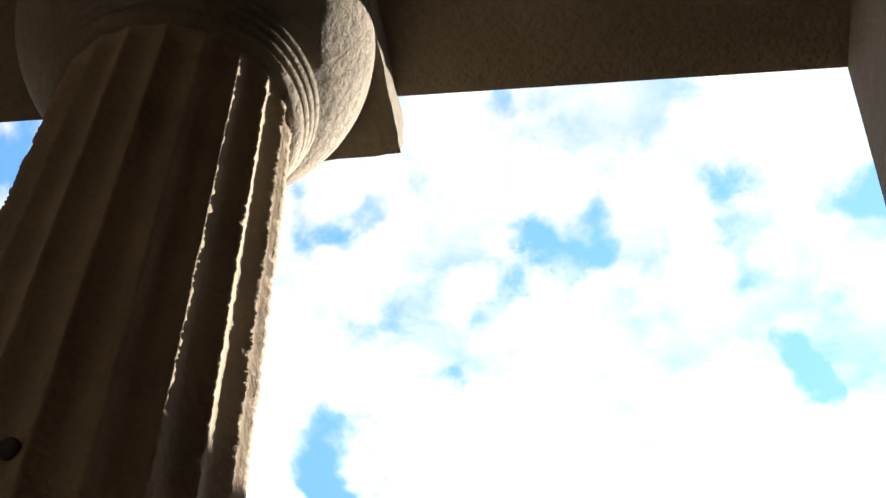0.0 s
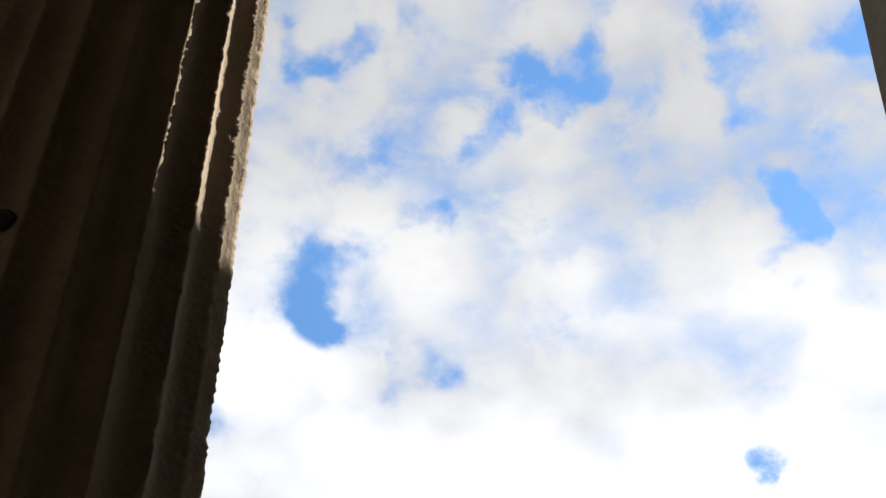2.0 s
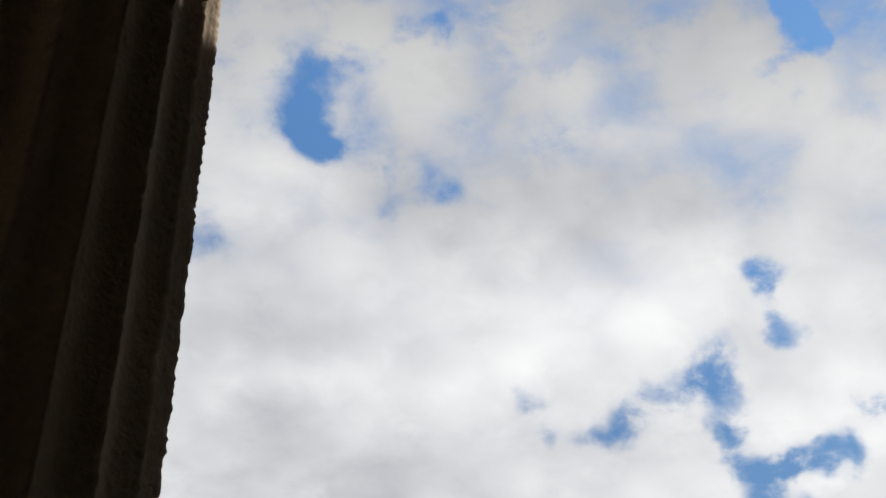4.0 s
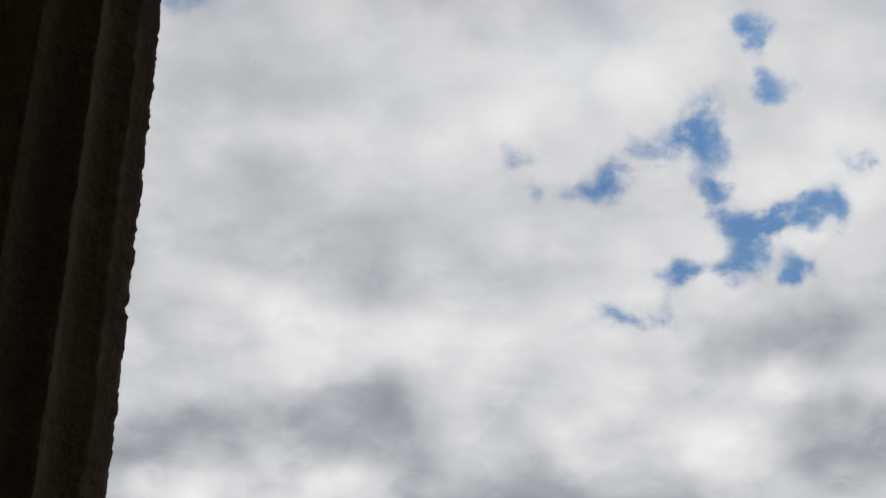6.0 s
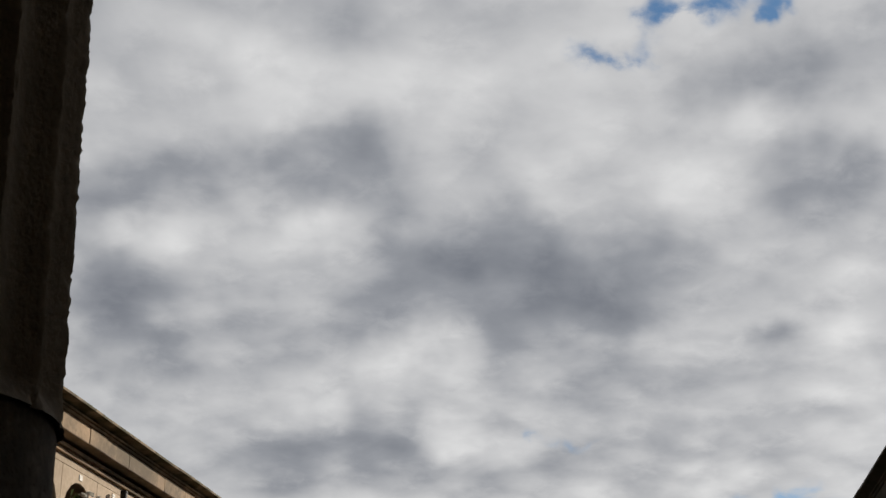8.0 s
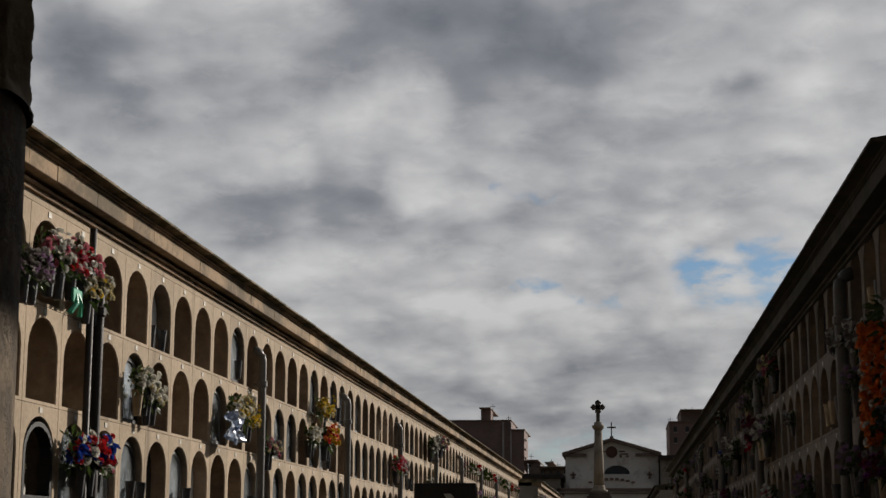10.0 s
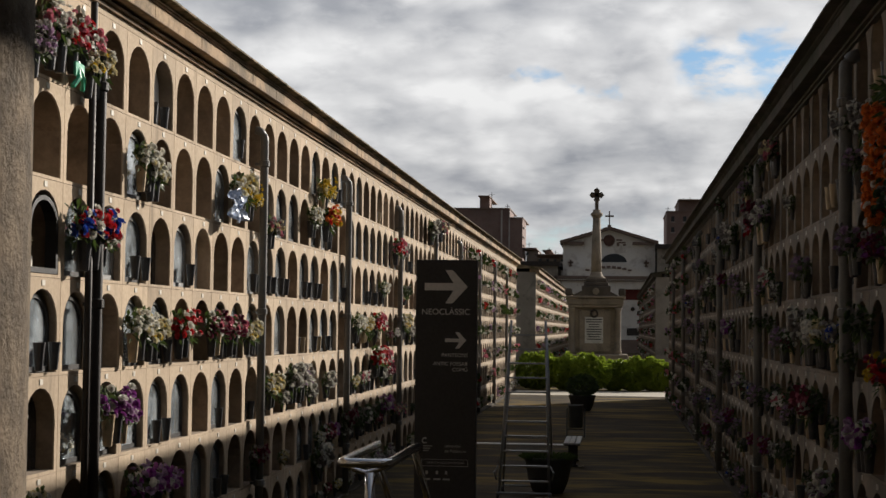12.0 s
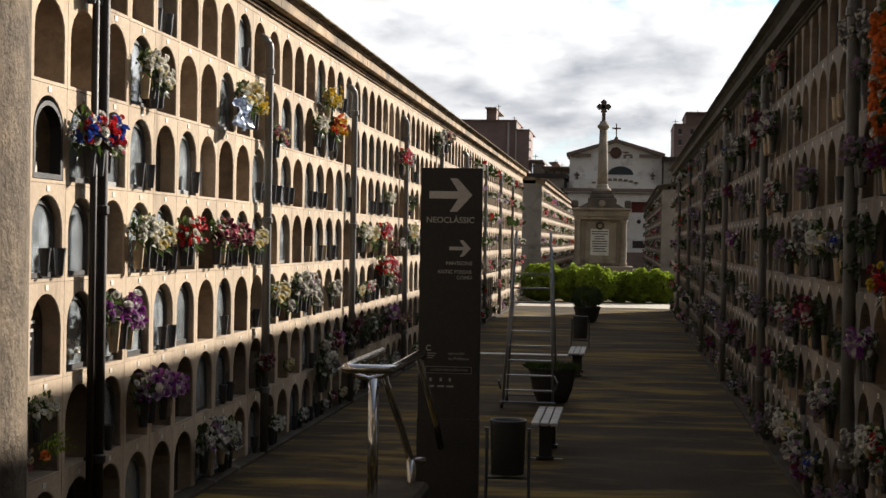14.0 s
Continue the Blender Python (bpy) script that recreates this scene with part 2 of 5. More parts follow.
# ---- materials ----
def material(name, base, rough=0.8, metal=0.0, vary=0.25, scale=3.0, grain=40.0, bump=0.3, dist=0.01, stain=None, stain_scale=1.2, stain_low=0.5, stain_high=0.7, spec=0.4, random_piece=0.0, streak=False, across=False, trans=0.0):
    """A surface with broad patches, fine grain, relief and optional stains, in object space."""
    m = bpy.data.materials.new(name)
    m.use_nodes = True
    n = Nodes(m.node_tree)
    geo = n.add("ShaderNodeNewGeometry").outputs["Position"]
    broad = n.noise(geo, scale, 5.0, 0.6)
    fine = n.noise(geo, grain, 6.0, 0.65)
    col = n.mix(n.rng(broad, 0.3, 0.7, 0.0, 1.0), tuple(c * (1 - vary) for c in base), tuple(min(1.0, c * (1 + vary * 0.6)) for c in base))
    col = n.mix(n.rng(fine, 0.25, 0.75, 0.0, 0.35), col, tuple(c * 0.45 for c in base))
    if stain:
        pos = n.vec("MULTIPLY", geo, (1.0, 1.0, 0.18)) if streak else (n.vec("MULTIPLY", geo, (0.3, 1.0, 1.0)) if across else geo)
        s = n.noise(n.vec("ADD", pos, (3.1, 8.7, 1.9)), stain_scale, 7.0, 0.65, 0.4)
        col = n.mix(n.rng(s, stain_low, stain_high, 0.0, 0.85), col, stain)
    if random_piece:
        info = n.add("ShaderNodeObjectInfo")
        col = n.mix(1.0, col, n.ramp(info.outputs["Random"], [(0.0, 1 - random_piece), (1.0, 1.0)]), "MULTIPLY")
    b = n.add("ShaderNodeBsdfPrincipled")
    n.put(b.inputs["Base Color"], col)
    b.inputs["Metallic"].default_value = metal
    b.inputs["Specular IOR Level"].default_value = spec
    n.put(b.inputs["Roughness"], n.rng(fine, 0.2, 0.8, max(0.02, rough - 0.12), min(1.0, rough + 0.1)))
    if bump:
        bp = n.add("ShaderNodeBump")
        bp.inputs["Strength"].default_value = bump
        bp.inputs["Distance"].default_value = dist
        n.put(bp.inputs["Height"], n.math("ADD", fine, n.math("MULTIPLY", broad, 0.6)))
        n.put(b.inputs["Normal"], bp.outputs[0])
    out = n.add("ShaderNodeOutputMaterial")
    if trans:
        tl = n.add("ShaderNodeBsdfTranslucent")
        n.put(tl.inputs[0], col)
        mx = n.add("ShaderNodeMixShader")
        mx.inputs[0].default_value = trans
        n.put(mx.inputs[1], b.outputs[0])
        n.put(mx.inputs[2], tl.outputs[0])
        n.put(out.inputs[0], mx.outputs[0])
    else:
        n.put(out.inputs[0], b.outputs[0])
    return m


def glass(name, tint=(0.75, 0.8, 0.8), rough=0.06, see=0.45):
    """A dusty pane: partly clear, partly a mirror of the sky, with grey reflections painted in."""
    m = bpy.data.materials.new(name)
    m.use_nodes = True
    n = Nodes(m.node_tree)
    geo = n.add("ShaderNodeNewGeometry").outputs["Position"]
    dust_sheen = n.noise(geo, 5.0, 6.0, 0.6)
    tr = n.add("ShaderNodeBsdfTransparent")
    tr.inputs[0].default_value = (*tint, 1)
    gl = n.add("ShaderNodeBsdfGlossy")
    n.put(gl.inputs["Roughness"], n.rng(dust_sheen, 0.3, 0.7, rough, rough + 0.12))
    gl.inputs["Color"].default_value = (0.9, 0.92, 0.95, 1)
    # grey-blue diffuse layer that stands in for reflections on the glass
    df = n.add("ShaderNodeBsdfDiffuse")
    df.inputs[0].default_value = (0.46, 0.49, 0.51, 1)
    fres = n.add("ShaderNodeFresnel")
    fres.inputs[0].default_value = 1.6
    a = n.add("ShaderNodeMixShader")
    n.put(a.inputs[0], n.math("ADD", fres.outputs[0], 0.28, clamp=True))
    n.put(a.inputs[1], tr.outputs[0])
    n.put(a.inputs[2], gl.outputs[0])
    c = n.add("ShaderNodeMixShader")
    n.put(c.inputs[0], n.rng(dust_sheen, 0.35, 0.7, 0.1, 0.14 + (1 - see) * 0.45))
    n.put(c.inputs[1], a.outputs[0])
    n.put(c.inputs[2], df.outputs[0])
    out = n.add("ShaderNodeOutputMaterial")
    n.put(out.inputs[0], c.outputs[0])
    return m


M = {
    "shaft": material("grainy_limestone", (0.27, 0.21, 0.14), 0.95, vary=0.18, scale=2.0, grain=55, bump=0.35, dist=0.012, stain=(0.10, 0.085, 0.065), stain_low=0.58, stain_high=0.8),
    # lower drum: brown mottled stone, darkened further to stand for half sun
    "drum": material("soiled_dimmed_limestone", (0.15, 0.112, 0.074), 0.95, vary=0.5, scale=14.0, grain=70, bump=1.0, dist=0.01, stain=(0.075, 0.055, 0.036), stain_scale=6.0),
    "portico": material("rendered_stone", (0.22, 0.185, 0.137), 0.95, vary=0.2, scale=1.5, grain=30, bump=0.8, dist=0.02, stain=(0.14, 0.12, 0.09), stain_low=0.56, stain_high=0.8),
    "portico_stone": material("portico_paving", (0.06, 0.05, 0.04), 0.95),
    "inner": material("portico_plaster", (0.42, 0.36, 0.28), 0.95, vary=0.15, scale=0.8),
    "overhead": material("ceiling_plaster", (0.66, 0.57, 0.45), 0.95, vary=0.12, scale=0.7),
    "ochre": material("ochre_render", (0.53, 0.41, 0.285), 0.9, vary=0.14, scale=0.9, grain=30, bump=0.35, stain=(0.23, 0.17, 0.11), stain_scale=2.4, stain_low=0.52, stain_high=0.74, random_piece=0.2, streak=True),
    # ochre copy for the east wall: shade put into the colour, stains heavier
    "weathered_shaded": material("shade_darkened_render", (0.27, 0.225, 0.18), 0.92, vary=0.4, scale=1.1, grain=30, bump=0.4, stain=(0.075, 0.064, 0.053), stain_scale=1.8, stain_low=0.46, stain_high=0.7, random_piece=0.2, streak=True),
    "recess": material("niche_plaster", (0.42, 0.325, 0.235), 0.95, vary=0.4, scale=2.2, grain=25, stain=(0.16, 0.12, 0.085), stain_low=0.48, stain_high=0.7, random_piece=0.45),
    "cornice": material("cornice_stone", (0.43, 0.30, 0.18), 0.95, vary=0.3, scale=1.6, stain=(0.10, 0.078, 0.048), stain_low=0.42, stain_high=0.6),
    "moss": material("mossy_coping", (0.27, 0.205, 0.125), 0.98, vary=0.45, scale=2.6, grain=20, bump=0.5, stain=(0.05, 0.05, 0.016), stain_low=0.42, stain_high=0.58, stain_scale=2.2),
    # east cornice: backlit shade put into the colour, with mossy stains
    "sootstone": material("shaded_cornice_stone", (0.085, 0.07, 0.05), 0.97, vary=0.4, scale=1.4, stain=(0.04, 0.04, 0.018), stain_low=0.42, stain_high=0.6),
    "endwall": material("grey_render", (0.34, 0.31, 0.27), 0.95, vary=0.25, scale=0.5, stain=(0.15, 0.14, 0.12)),
    "asphalt": material("damp_asphalt", (0.043, 0.032, 0.02), 0.95, vary=0.5, scale=0.5, grain=60, bump=0.4, stain=(0.2, 0.135, 0.03), stain_scale=1.1, stain_low=0.46, stain_high=0.66, across=True, spec=0.08),
    "dirtykerb": material("dirty_kerb", (0.06, 0.048, 0.036), 0.95, vary=0.4, scale=1.5, stain=(0.16, 0.14, 0.11), stain_low=0.56, stain_high=0.72, spec=0.1),
    "whitestrip": material("white_strip", (0.74, 0.72, 0.68), 0.7, vary=0.1),
    "kerb": material("kerb_concrete", (0.33, 0.3, 0.25), 0.9),
    "paving": material("pale_paving", (0.42, 0.38, 0.31), 0.9, vary=0.12, scale=0.4),
    "pipe": material("brown_pipe", (0.022, 0.017, 0.014), 0.6, vary=0.2, scale=2.0),
    "greypipe": material("grey_pipe", (0.13, 0.125, 0.115), 0.5, vary=0.2, scale=2.0, stain=(0.1, 0.08, 0.06)),
    "steel": material("brushed_steel", (0.62, 0.62, 0.63), 0.16, metal=1.0, vary=0.06, bump=0.03),
    "alu": material("ladder_aluminium", (0.24, 0.245, 0.25), 0.45, metal=0.8, vary=0.1, bump=0.05),
    "sign": material("dark_sign_panel", (0.042, 0.04, 0.038), 0.6, spec=0.25, vary=0.12, scale=1.0, bump=0.03),
    "letter": material("pale_lettering", (0.55, 0.53, 0.5), 0.6, vary=0.03, bump=0.0),
    "dimletter": material("dim_lettering", (0.36, 0.345, 0.33), 0.6, vary=0.03, bump=0.0),
    "bluetone": material("painted_bin", (0.07, 0.078, 0.088), 0.45, vary=0.15),
    "slat": material("weathered_slat", (0.33, 0.32, 0.3), 0.7, vary=0.2, scale=6, stain=(0.16, 0.15, 0.13)),
    "black": material("black_plastic", (0.018, 0.018, 0.019), 0.5, vary=0.2),
    "pot": material("dark_planter", (0.035, 0.033, 0.032), 0.6, vary=0.2),
    "vase": material("grey_vase", (0.07, 0.07, 0.073), 0.45, metal=0.5, vary=0.25, scale=20),
    "brass": material("tan_vase", (0.42, 0.32, 0.2), 0.5, metal=0.2, vary=0.25, scale=20),
    "marble": material("white_marble", (0.62, 0.61, 0.58), 0.35, vary=0.12, scale=6, grain=20, bump=0.1, stain=(0.36, 0.35, 0.33)),
    "greystone": material("grey_granite", (0.22, 0.225, 0.23), 0.35, vary=0.2, scale=8, grain=90, bump=0.1),
    "blackstone": material("black_granite", (0.025, 0.026, 0.028), 0.22, vary=0.3, scale=8, grain=90, bump=0.05),
    "inscription": material("gilt_inscription", (0.42, 0.4, 0.36), 0.6, vary=0.05, bump=0),
    "darkmetal": material("dark_frame", (0.07, 0.07, 0.07), 0.45, metal=0.5, vary=0.25, scale=10),
    "alumetal": material("grey_frame", (0.33, 0.33, 0.33), 0.42, metal=0.8, vary=0.2, scale=10),
    "tile": material("number_tile", (0.62, 0.58, 0.5), 0.5, vary=0.1, scale=20),
    "monument": material("monument_stone", (0.31, 0.26, 0.2), 0.95, vary=0.25, scale=0.9, grain=20, stain=(0.10, 0.085, 0.065), stain_low=0.5, stain_high=0.72),
    "monumentdark": material("blackened_stone", (0.12, 0.1, 0.08), 0.95, vary=0.35, scale=1.4, stain=(0.25, 0.21, 0.16), stain_low=0.55, stain_high=0.75),
    "chapel": material("chapel_render", (0.82, 0.79, 0.74), 0.95, vary=0.08, scale=0.3, stain=(0.5, 0.46, 0.42)),
    "chapeltrim": material("chapel_trim", (0.23, 0.17, 0.14), 0.95, vary=0.2, scale=0.5),
    "redpaint": material("dark_red_wall", (0.15, 0.035, 0.028), 0.9, vary=0.2, scale=0.4),
    "terracotta": material("dark_terracotta", (0.13, 0.07, 0.055), 0.9, vary=0.3, scale=2.0),
    "brick": material("red_brick_facade", (0.26, 0.19, 0.175), 0.95, vary=0.15, scale=0.3, stain=(0.2, 0.13, 0.11)),
    "greybld": material("pale_facade", (0.5, 0.48, 0.47), 0.95, vary=0.2, scale=0.2),
    "darkroof": material("dark_roof", (0.06, 0.05, 0.045), 0.9),
    "windowdark": material("dark_window", (0.03, 0.035, 0.04), 0.12, vary=0.1),
    "leaf": material("leaf", (0.06, 0.095, 0.022), 0.55, vary=0.5, scale=6, grain=20, bump=0.1, trans=0.3),
    "hedge": material("hedge_leaf", (0.23, 0.31, 0.03), 0.6, vary=0.4, scale=2.5, grain=14, bump=0.2, trans=0.45),
    "stem": material("stem", (0.06, 0.085, 0.025), 0.6, vary=0.4),
    "glass": glass("dusty_sheen_glass"),
    "clearglass": glass("clear_glass", see=0.85, rough=0.03),
}
PETALS = {
    "white": (0.74, 0.72, 0.65), "cream": (0.68, 0.6, 0.36), "red": (0.5, 0.02, 0.025), "blue": (0.03, 0.08, 0.42), "pink": (0.62, 0.2, 0.26), "purple": (0.3, 0.06, 0.3),
    "orange": (0.85, 0.26, 0.06), "yellow": (0.68, 0.48, 0.04), "mauve": (0.42, 0.27, 0.42), "dusty": (0.3, 0.27, 0.25), "wine": (0.19, 0.03, 0.06), "leafy": (0.07, 0.1, 0.045),
}
for key, c in PETALS.items():
    M["petal_" + key] = material("petal_" + key, c, 0.7, vary=0.35, scale=20, grain=60, bump=0.1, trans=0.25)
M["wrap"] = material("blue_wrapping", (0.42, 0.5, 0.66), 0.22, vary=0.5, scale=22, spec=0.8, stain=(0.75, 0.78, 0.82), stain_scale=16)
M["ribbon"] = material("green_ribbon", (0.05, 0.42, 0.25), 0.4, vary=0.1)

# ---- building helpers ----
def finish(name, bm, mats, parent=None, label="", smooth=False, matrix=None):
    me = bpy.data.meshes.new(name)
    bm.to_mesh(me)
    bm.free()
    for m in (mats if isinstance(mats, (list, tuple)) else [mats]):
        me.materials.append(M[m])
    if smooth:
        me.polygons.foreach_set("use_smooth", [True] * len(me.polygons))
    ob = new(name, me)
    ob.parent = parent
    if matrix is not None:
        ob.matrix_basis = matrix
    if label:
        ob["label"] = label
    return ob


def part(name, bm, mat, parent, label="", smooth=False, matrix=None):
    return finish(name, bm, mat, parent, label, smooth, matrix)


def empty(name, label, category, group="", kind="", matrix=None):
    ob = new(name)
    ob.empty_display_size = 0.1
    if matrix is not None:
        ob.matrix_basis = matrix
    return tagged(ob, label, category, group, kind)


def box(bm, x0, x1, y0, y1, z0, z1, bevel=0.0, index=0):
    vs = [bm.verts.new((x, y, z)) for z in (z0, z1) for x, y in ((x0, y0), (x1, y0), (x1, y1), (x0, y1))]
    fs = [bm.faces.new([vs[k] for k in q]) for q in ((3, 2, 1, 0), (4, 5, 6, 7), (0, 1, 5, 4), (1, 2, 6, 5), (2, 3, 7, 6), (3, 0, 4, 7))]
    for f in fs:
        f.material_index = index
    if bevel:
        bmesh.ops.bevel(bm, geom=list({e for f in fs for e in f.edges}), offset=bevel, segments=1, affect="EDGES")
    return vs


def boxes(*rows, bevel=0.0):
    bm = bmesh.new()
    for r in rows:
        box(bm, *r, bevel=bevel)
    return bm


def lathe(bm, profile, seg=24, cx=0.0, cy=0.0, cap=True):
    rings = []
    for r, z in profile:
        rings.append([bm.verts.new((cx + r * math.cos(2 * math.pi * k / seg), cy + r * math.sin(2 * math.pi * k / seg), z)) for k in range(seg)])
    for a, b in zip(rings, rings[1:]):
        for k in range(seg):
            bm.faces.new((a[k], a[(k + 1) % seg], b[(k + 1) % seg], b[k]))
    if cap:
        bm.faces.new(list(reversed(rings[0])))
        bm.faces.new(rings[-1])


def tube(bm, pts, r, seg=10, closed=False):
    """A round bar along points."""
    pts = [Vector(p) for p in pts]
    rings = []
    for k, p in enumerate(pts):
        a = pts[k - 1] if k or closed else p
        b = pts[(k + 1) % len(pts)] if k < len(pts) - 1 or closed else p
        d = (b - a).normalized()
        side = d.cross(Vector((0, 0, 1)) if abs(d.z) < 0.9 else Vector((0, 1, 0))).normalized()
        up = side.cross(d)
        rings.append([bm.verts.new(p + r * (math.cos(2 * math.pi * j / seg) * side + math.sin(2 * math.pi * j / seg) * up)) for j in range(seg)])
    n = len(rings)
    for k in range(n if closed else n - 1):
        a, b = rings[k], rings[(k + 1) % n]
        for j in range(seg):
            bm.faces.new((a[j], b[j], b[(j + 1) % seg], a[(j + 1) % seg]))
    if not closed:
        bm.faces.new(rings[0])
        bm.faces.new(list(reversed(rings[-1])))


def extrude_profile(bm, profile, y0, y1, cuts=1):
    """A moulding: profile of (x, z) run along y."""
    rings = [[bm.verts.new((x, y0 + (y1 - y0) * k / cuts, z)) for x, z in profile] for k in range(cuts + 1)]
    n = len(profile)
    for a, b in zip(rings, rings[1:]):
        for k in range(n):
            bm.faces.new((a[k], b[k], b[(k + 1) % n], a[(k + 1) % n]))
    bm.faces.new(list(reversed(rings[0])))
    bm.faces.new(rings[-1])
    bmesh.ops.recalc_face_normals(bm, faces=bm.faces)


def rough_up(bm, amount, scale):
    for v in bm.verts:
        v.co += noise.noise_vector(v.co * scale) * amount


# ---- ground ----
GROUND = -0.17
XL, XR = -4.29, 1.97
LEFT_END, RIGHT_END = 68.14, 61.5


def ground():
    bm = bmesh.new()
    bmesh.ops.create_grid(bm, x_segments=40, y_segments=40, size=1500)
    bmesh.ops.translate(bm, verts=bm.verts, vec=(0, 1000, GROUND - 0.006))
    tagged(finish("ground", bm, "asphalt"), "dark damp asphalt of the cemetery lane", "ground", kind="structure")
    # the sunlit cross lane
    bm = boxes((-40, 40, 62.6, 67.0, GROUND - 0.05, GROUND + 0.012))
    tagged(finish("pavement", bm, "paving"), "pale concrete paving of the cross lane", "pavement", kind="structure")
    bm = boxes((XL + 0.05, -1.05, 36.0, 36.3, GROUND - 0.05, GROUND + 0.008))
    tagged(finish("pale_strip", bm, "whitestrip"), "white strip across the asphalt lane", "paving", kind="structure")


ground()

# ---- portico the camera stands in ----
COL_X, COL_Y = -1.49, 2.6
FLOOR = 1.05


def shaft_radius(z):
    k = max(0.0, (z - 2.4) / 4.9)
    return 0.467 - 0.03 * k - 0.088 * k ** 1.7


def column():
    top = empty("stone_column", "weathered fluted limestone column with a round capital", "column", kind="structure", matrix=pose(COL_X, COL_Y, 0))
    # smooth lower drum
    bm = bmesh.new()
    lathe(bm, [(0.453, FLOOR), (0.452, 1.6), (0.45, 2.4), (0.447, 3.0), (0.444, 3.27), (0.436, 3.29)], 64)
    part("lower_drum", bm, "drum", top, "smooth unfluted lower part", smooth=True)
    # fluted shaft: 20 flutes with sharp, chipped arrises
    bm = bmesh.new()
    flutes, per = 20, 14
    nz = 400
    rings = []
    for i in range(nz + 1):
        z = 3.28 + (7.18 - 3.28) * i / nz
        r = shaft_radius(z)
        fade = min(1.0, (z - 3.28) / 0.05, (7.18 - z) / 0.06)
        ring = []
        for k in range(flutes * per):
            a = 2 * math.pi * (k / (flutes * per)) + 0.218
            u = (k % per) / per
            hollow = 0.034 * math.sin(math.pi * u) ** 0.9 * max(fade, 0.0)
            p = Vector((math.cos(a), math.sin(a), 0))
            w = Vector((p.x * 3, p.y * 3, z * 3))
            chip = 0.0
            if u < 0.1 or u > 0.9:
                c = noise.noise(Vector((k // per * 7.1 if u < 0.5 else (k // per + 1) * 7.1, 0, z * 16))) + 0.8 * noise.noise(w * 9)
                chip = 0.006 * max(0.0, c - 0.05) + 0.011 * abs(noise.noise(Vector((p.x * 20, p.y * 20, z * 48))))
            rr = r - hollow - chip + 0.0016 * noise.noise(w * 5) + 0.0014 * noise.noise(w * 17)
            ring.append(bm.verts.new((rr * p.x, rr * p.y, z)))
        rings.append(ring)
    n = flutes * per
    for a, b in zip(rings, rings[1:]):
        for k in range(n):
            bm.faces.new((a[k], a[(k + 1) % n], b[(k + 1) % n], b[k]))
    part("fluted_shaft", bm, "shaft", top, smooth=True)
    # small dark ball that stands in for a hole
    bm = bmesh.new()
    bmesh.ops.create_icosphere(bm, subdivisions=2, radius=0.026)
    part("dark_hole", bm, "darkroof", top, "dark ball standing in for a hole in the shaft", matrix=pose(0.045, -0.385, 5.5))
    # necking rings
    bm = bmesh.new()
    prof = [(0.36, 7.16)]
    for i in range(4):
        z = 7.18 + i * 0.032
        prof += [(0.37 + i * 0.012, z), (0.384 + i * 0.012, z + 0.012), (0.372 + i * 0.012, z + 0.026), (0.36 + i * 0.012, z + 0.03)]
    lathe(bm, prof, 96)
    part("necking_ring", bm, "portico", top, smooth=True)
    # echinus
    bm = bmesh.new()
    prof = [(0.395, 7.305)]
    for i in range(15):
        t = i / 14
        prof.append((0.40 + 0.165 * math.sin(t * math.pi * 0.5) ** 0.65, 7.31 + 0.29 * t))
    prof += [(0.566, 7.625), (0.558, 7.655), (0.54, 7.67)]
    lathe(bm, prof, 96)
    for v in bm.verts:
        v.co += v.co.normalized() * 0.004 * noise.noise(v.co * 20)
    part("echinus", bm, "portico", top, smooth=True)
    bm = bmesh.new()
    box(bm, -0.56, 0.56, -0.56, 0.56, 7.665, 7.835)
    bmesh.ops.subdivide_edges(bm, edges=bm.edges, cuts=24, use_grid_fill=True)
    for v in bm.verts:
        w = v.co * 14
        v.co += Vector((noise.noise(w), noise.noise(w + Vector((9, 0, 0))), noise.noise(w + Vector((0, 9, 0))) * 0.5)) * 0.006
    part("abacus", bm, "portico", top)


column()


# the portico stands slightly askew to the lane
SKEW = pose(0.3, 2.6, 0) @ pose(0, 0, 0, 0, 0, 2.8) @ pose(-0.3, -2.6, 0)


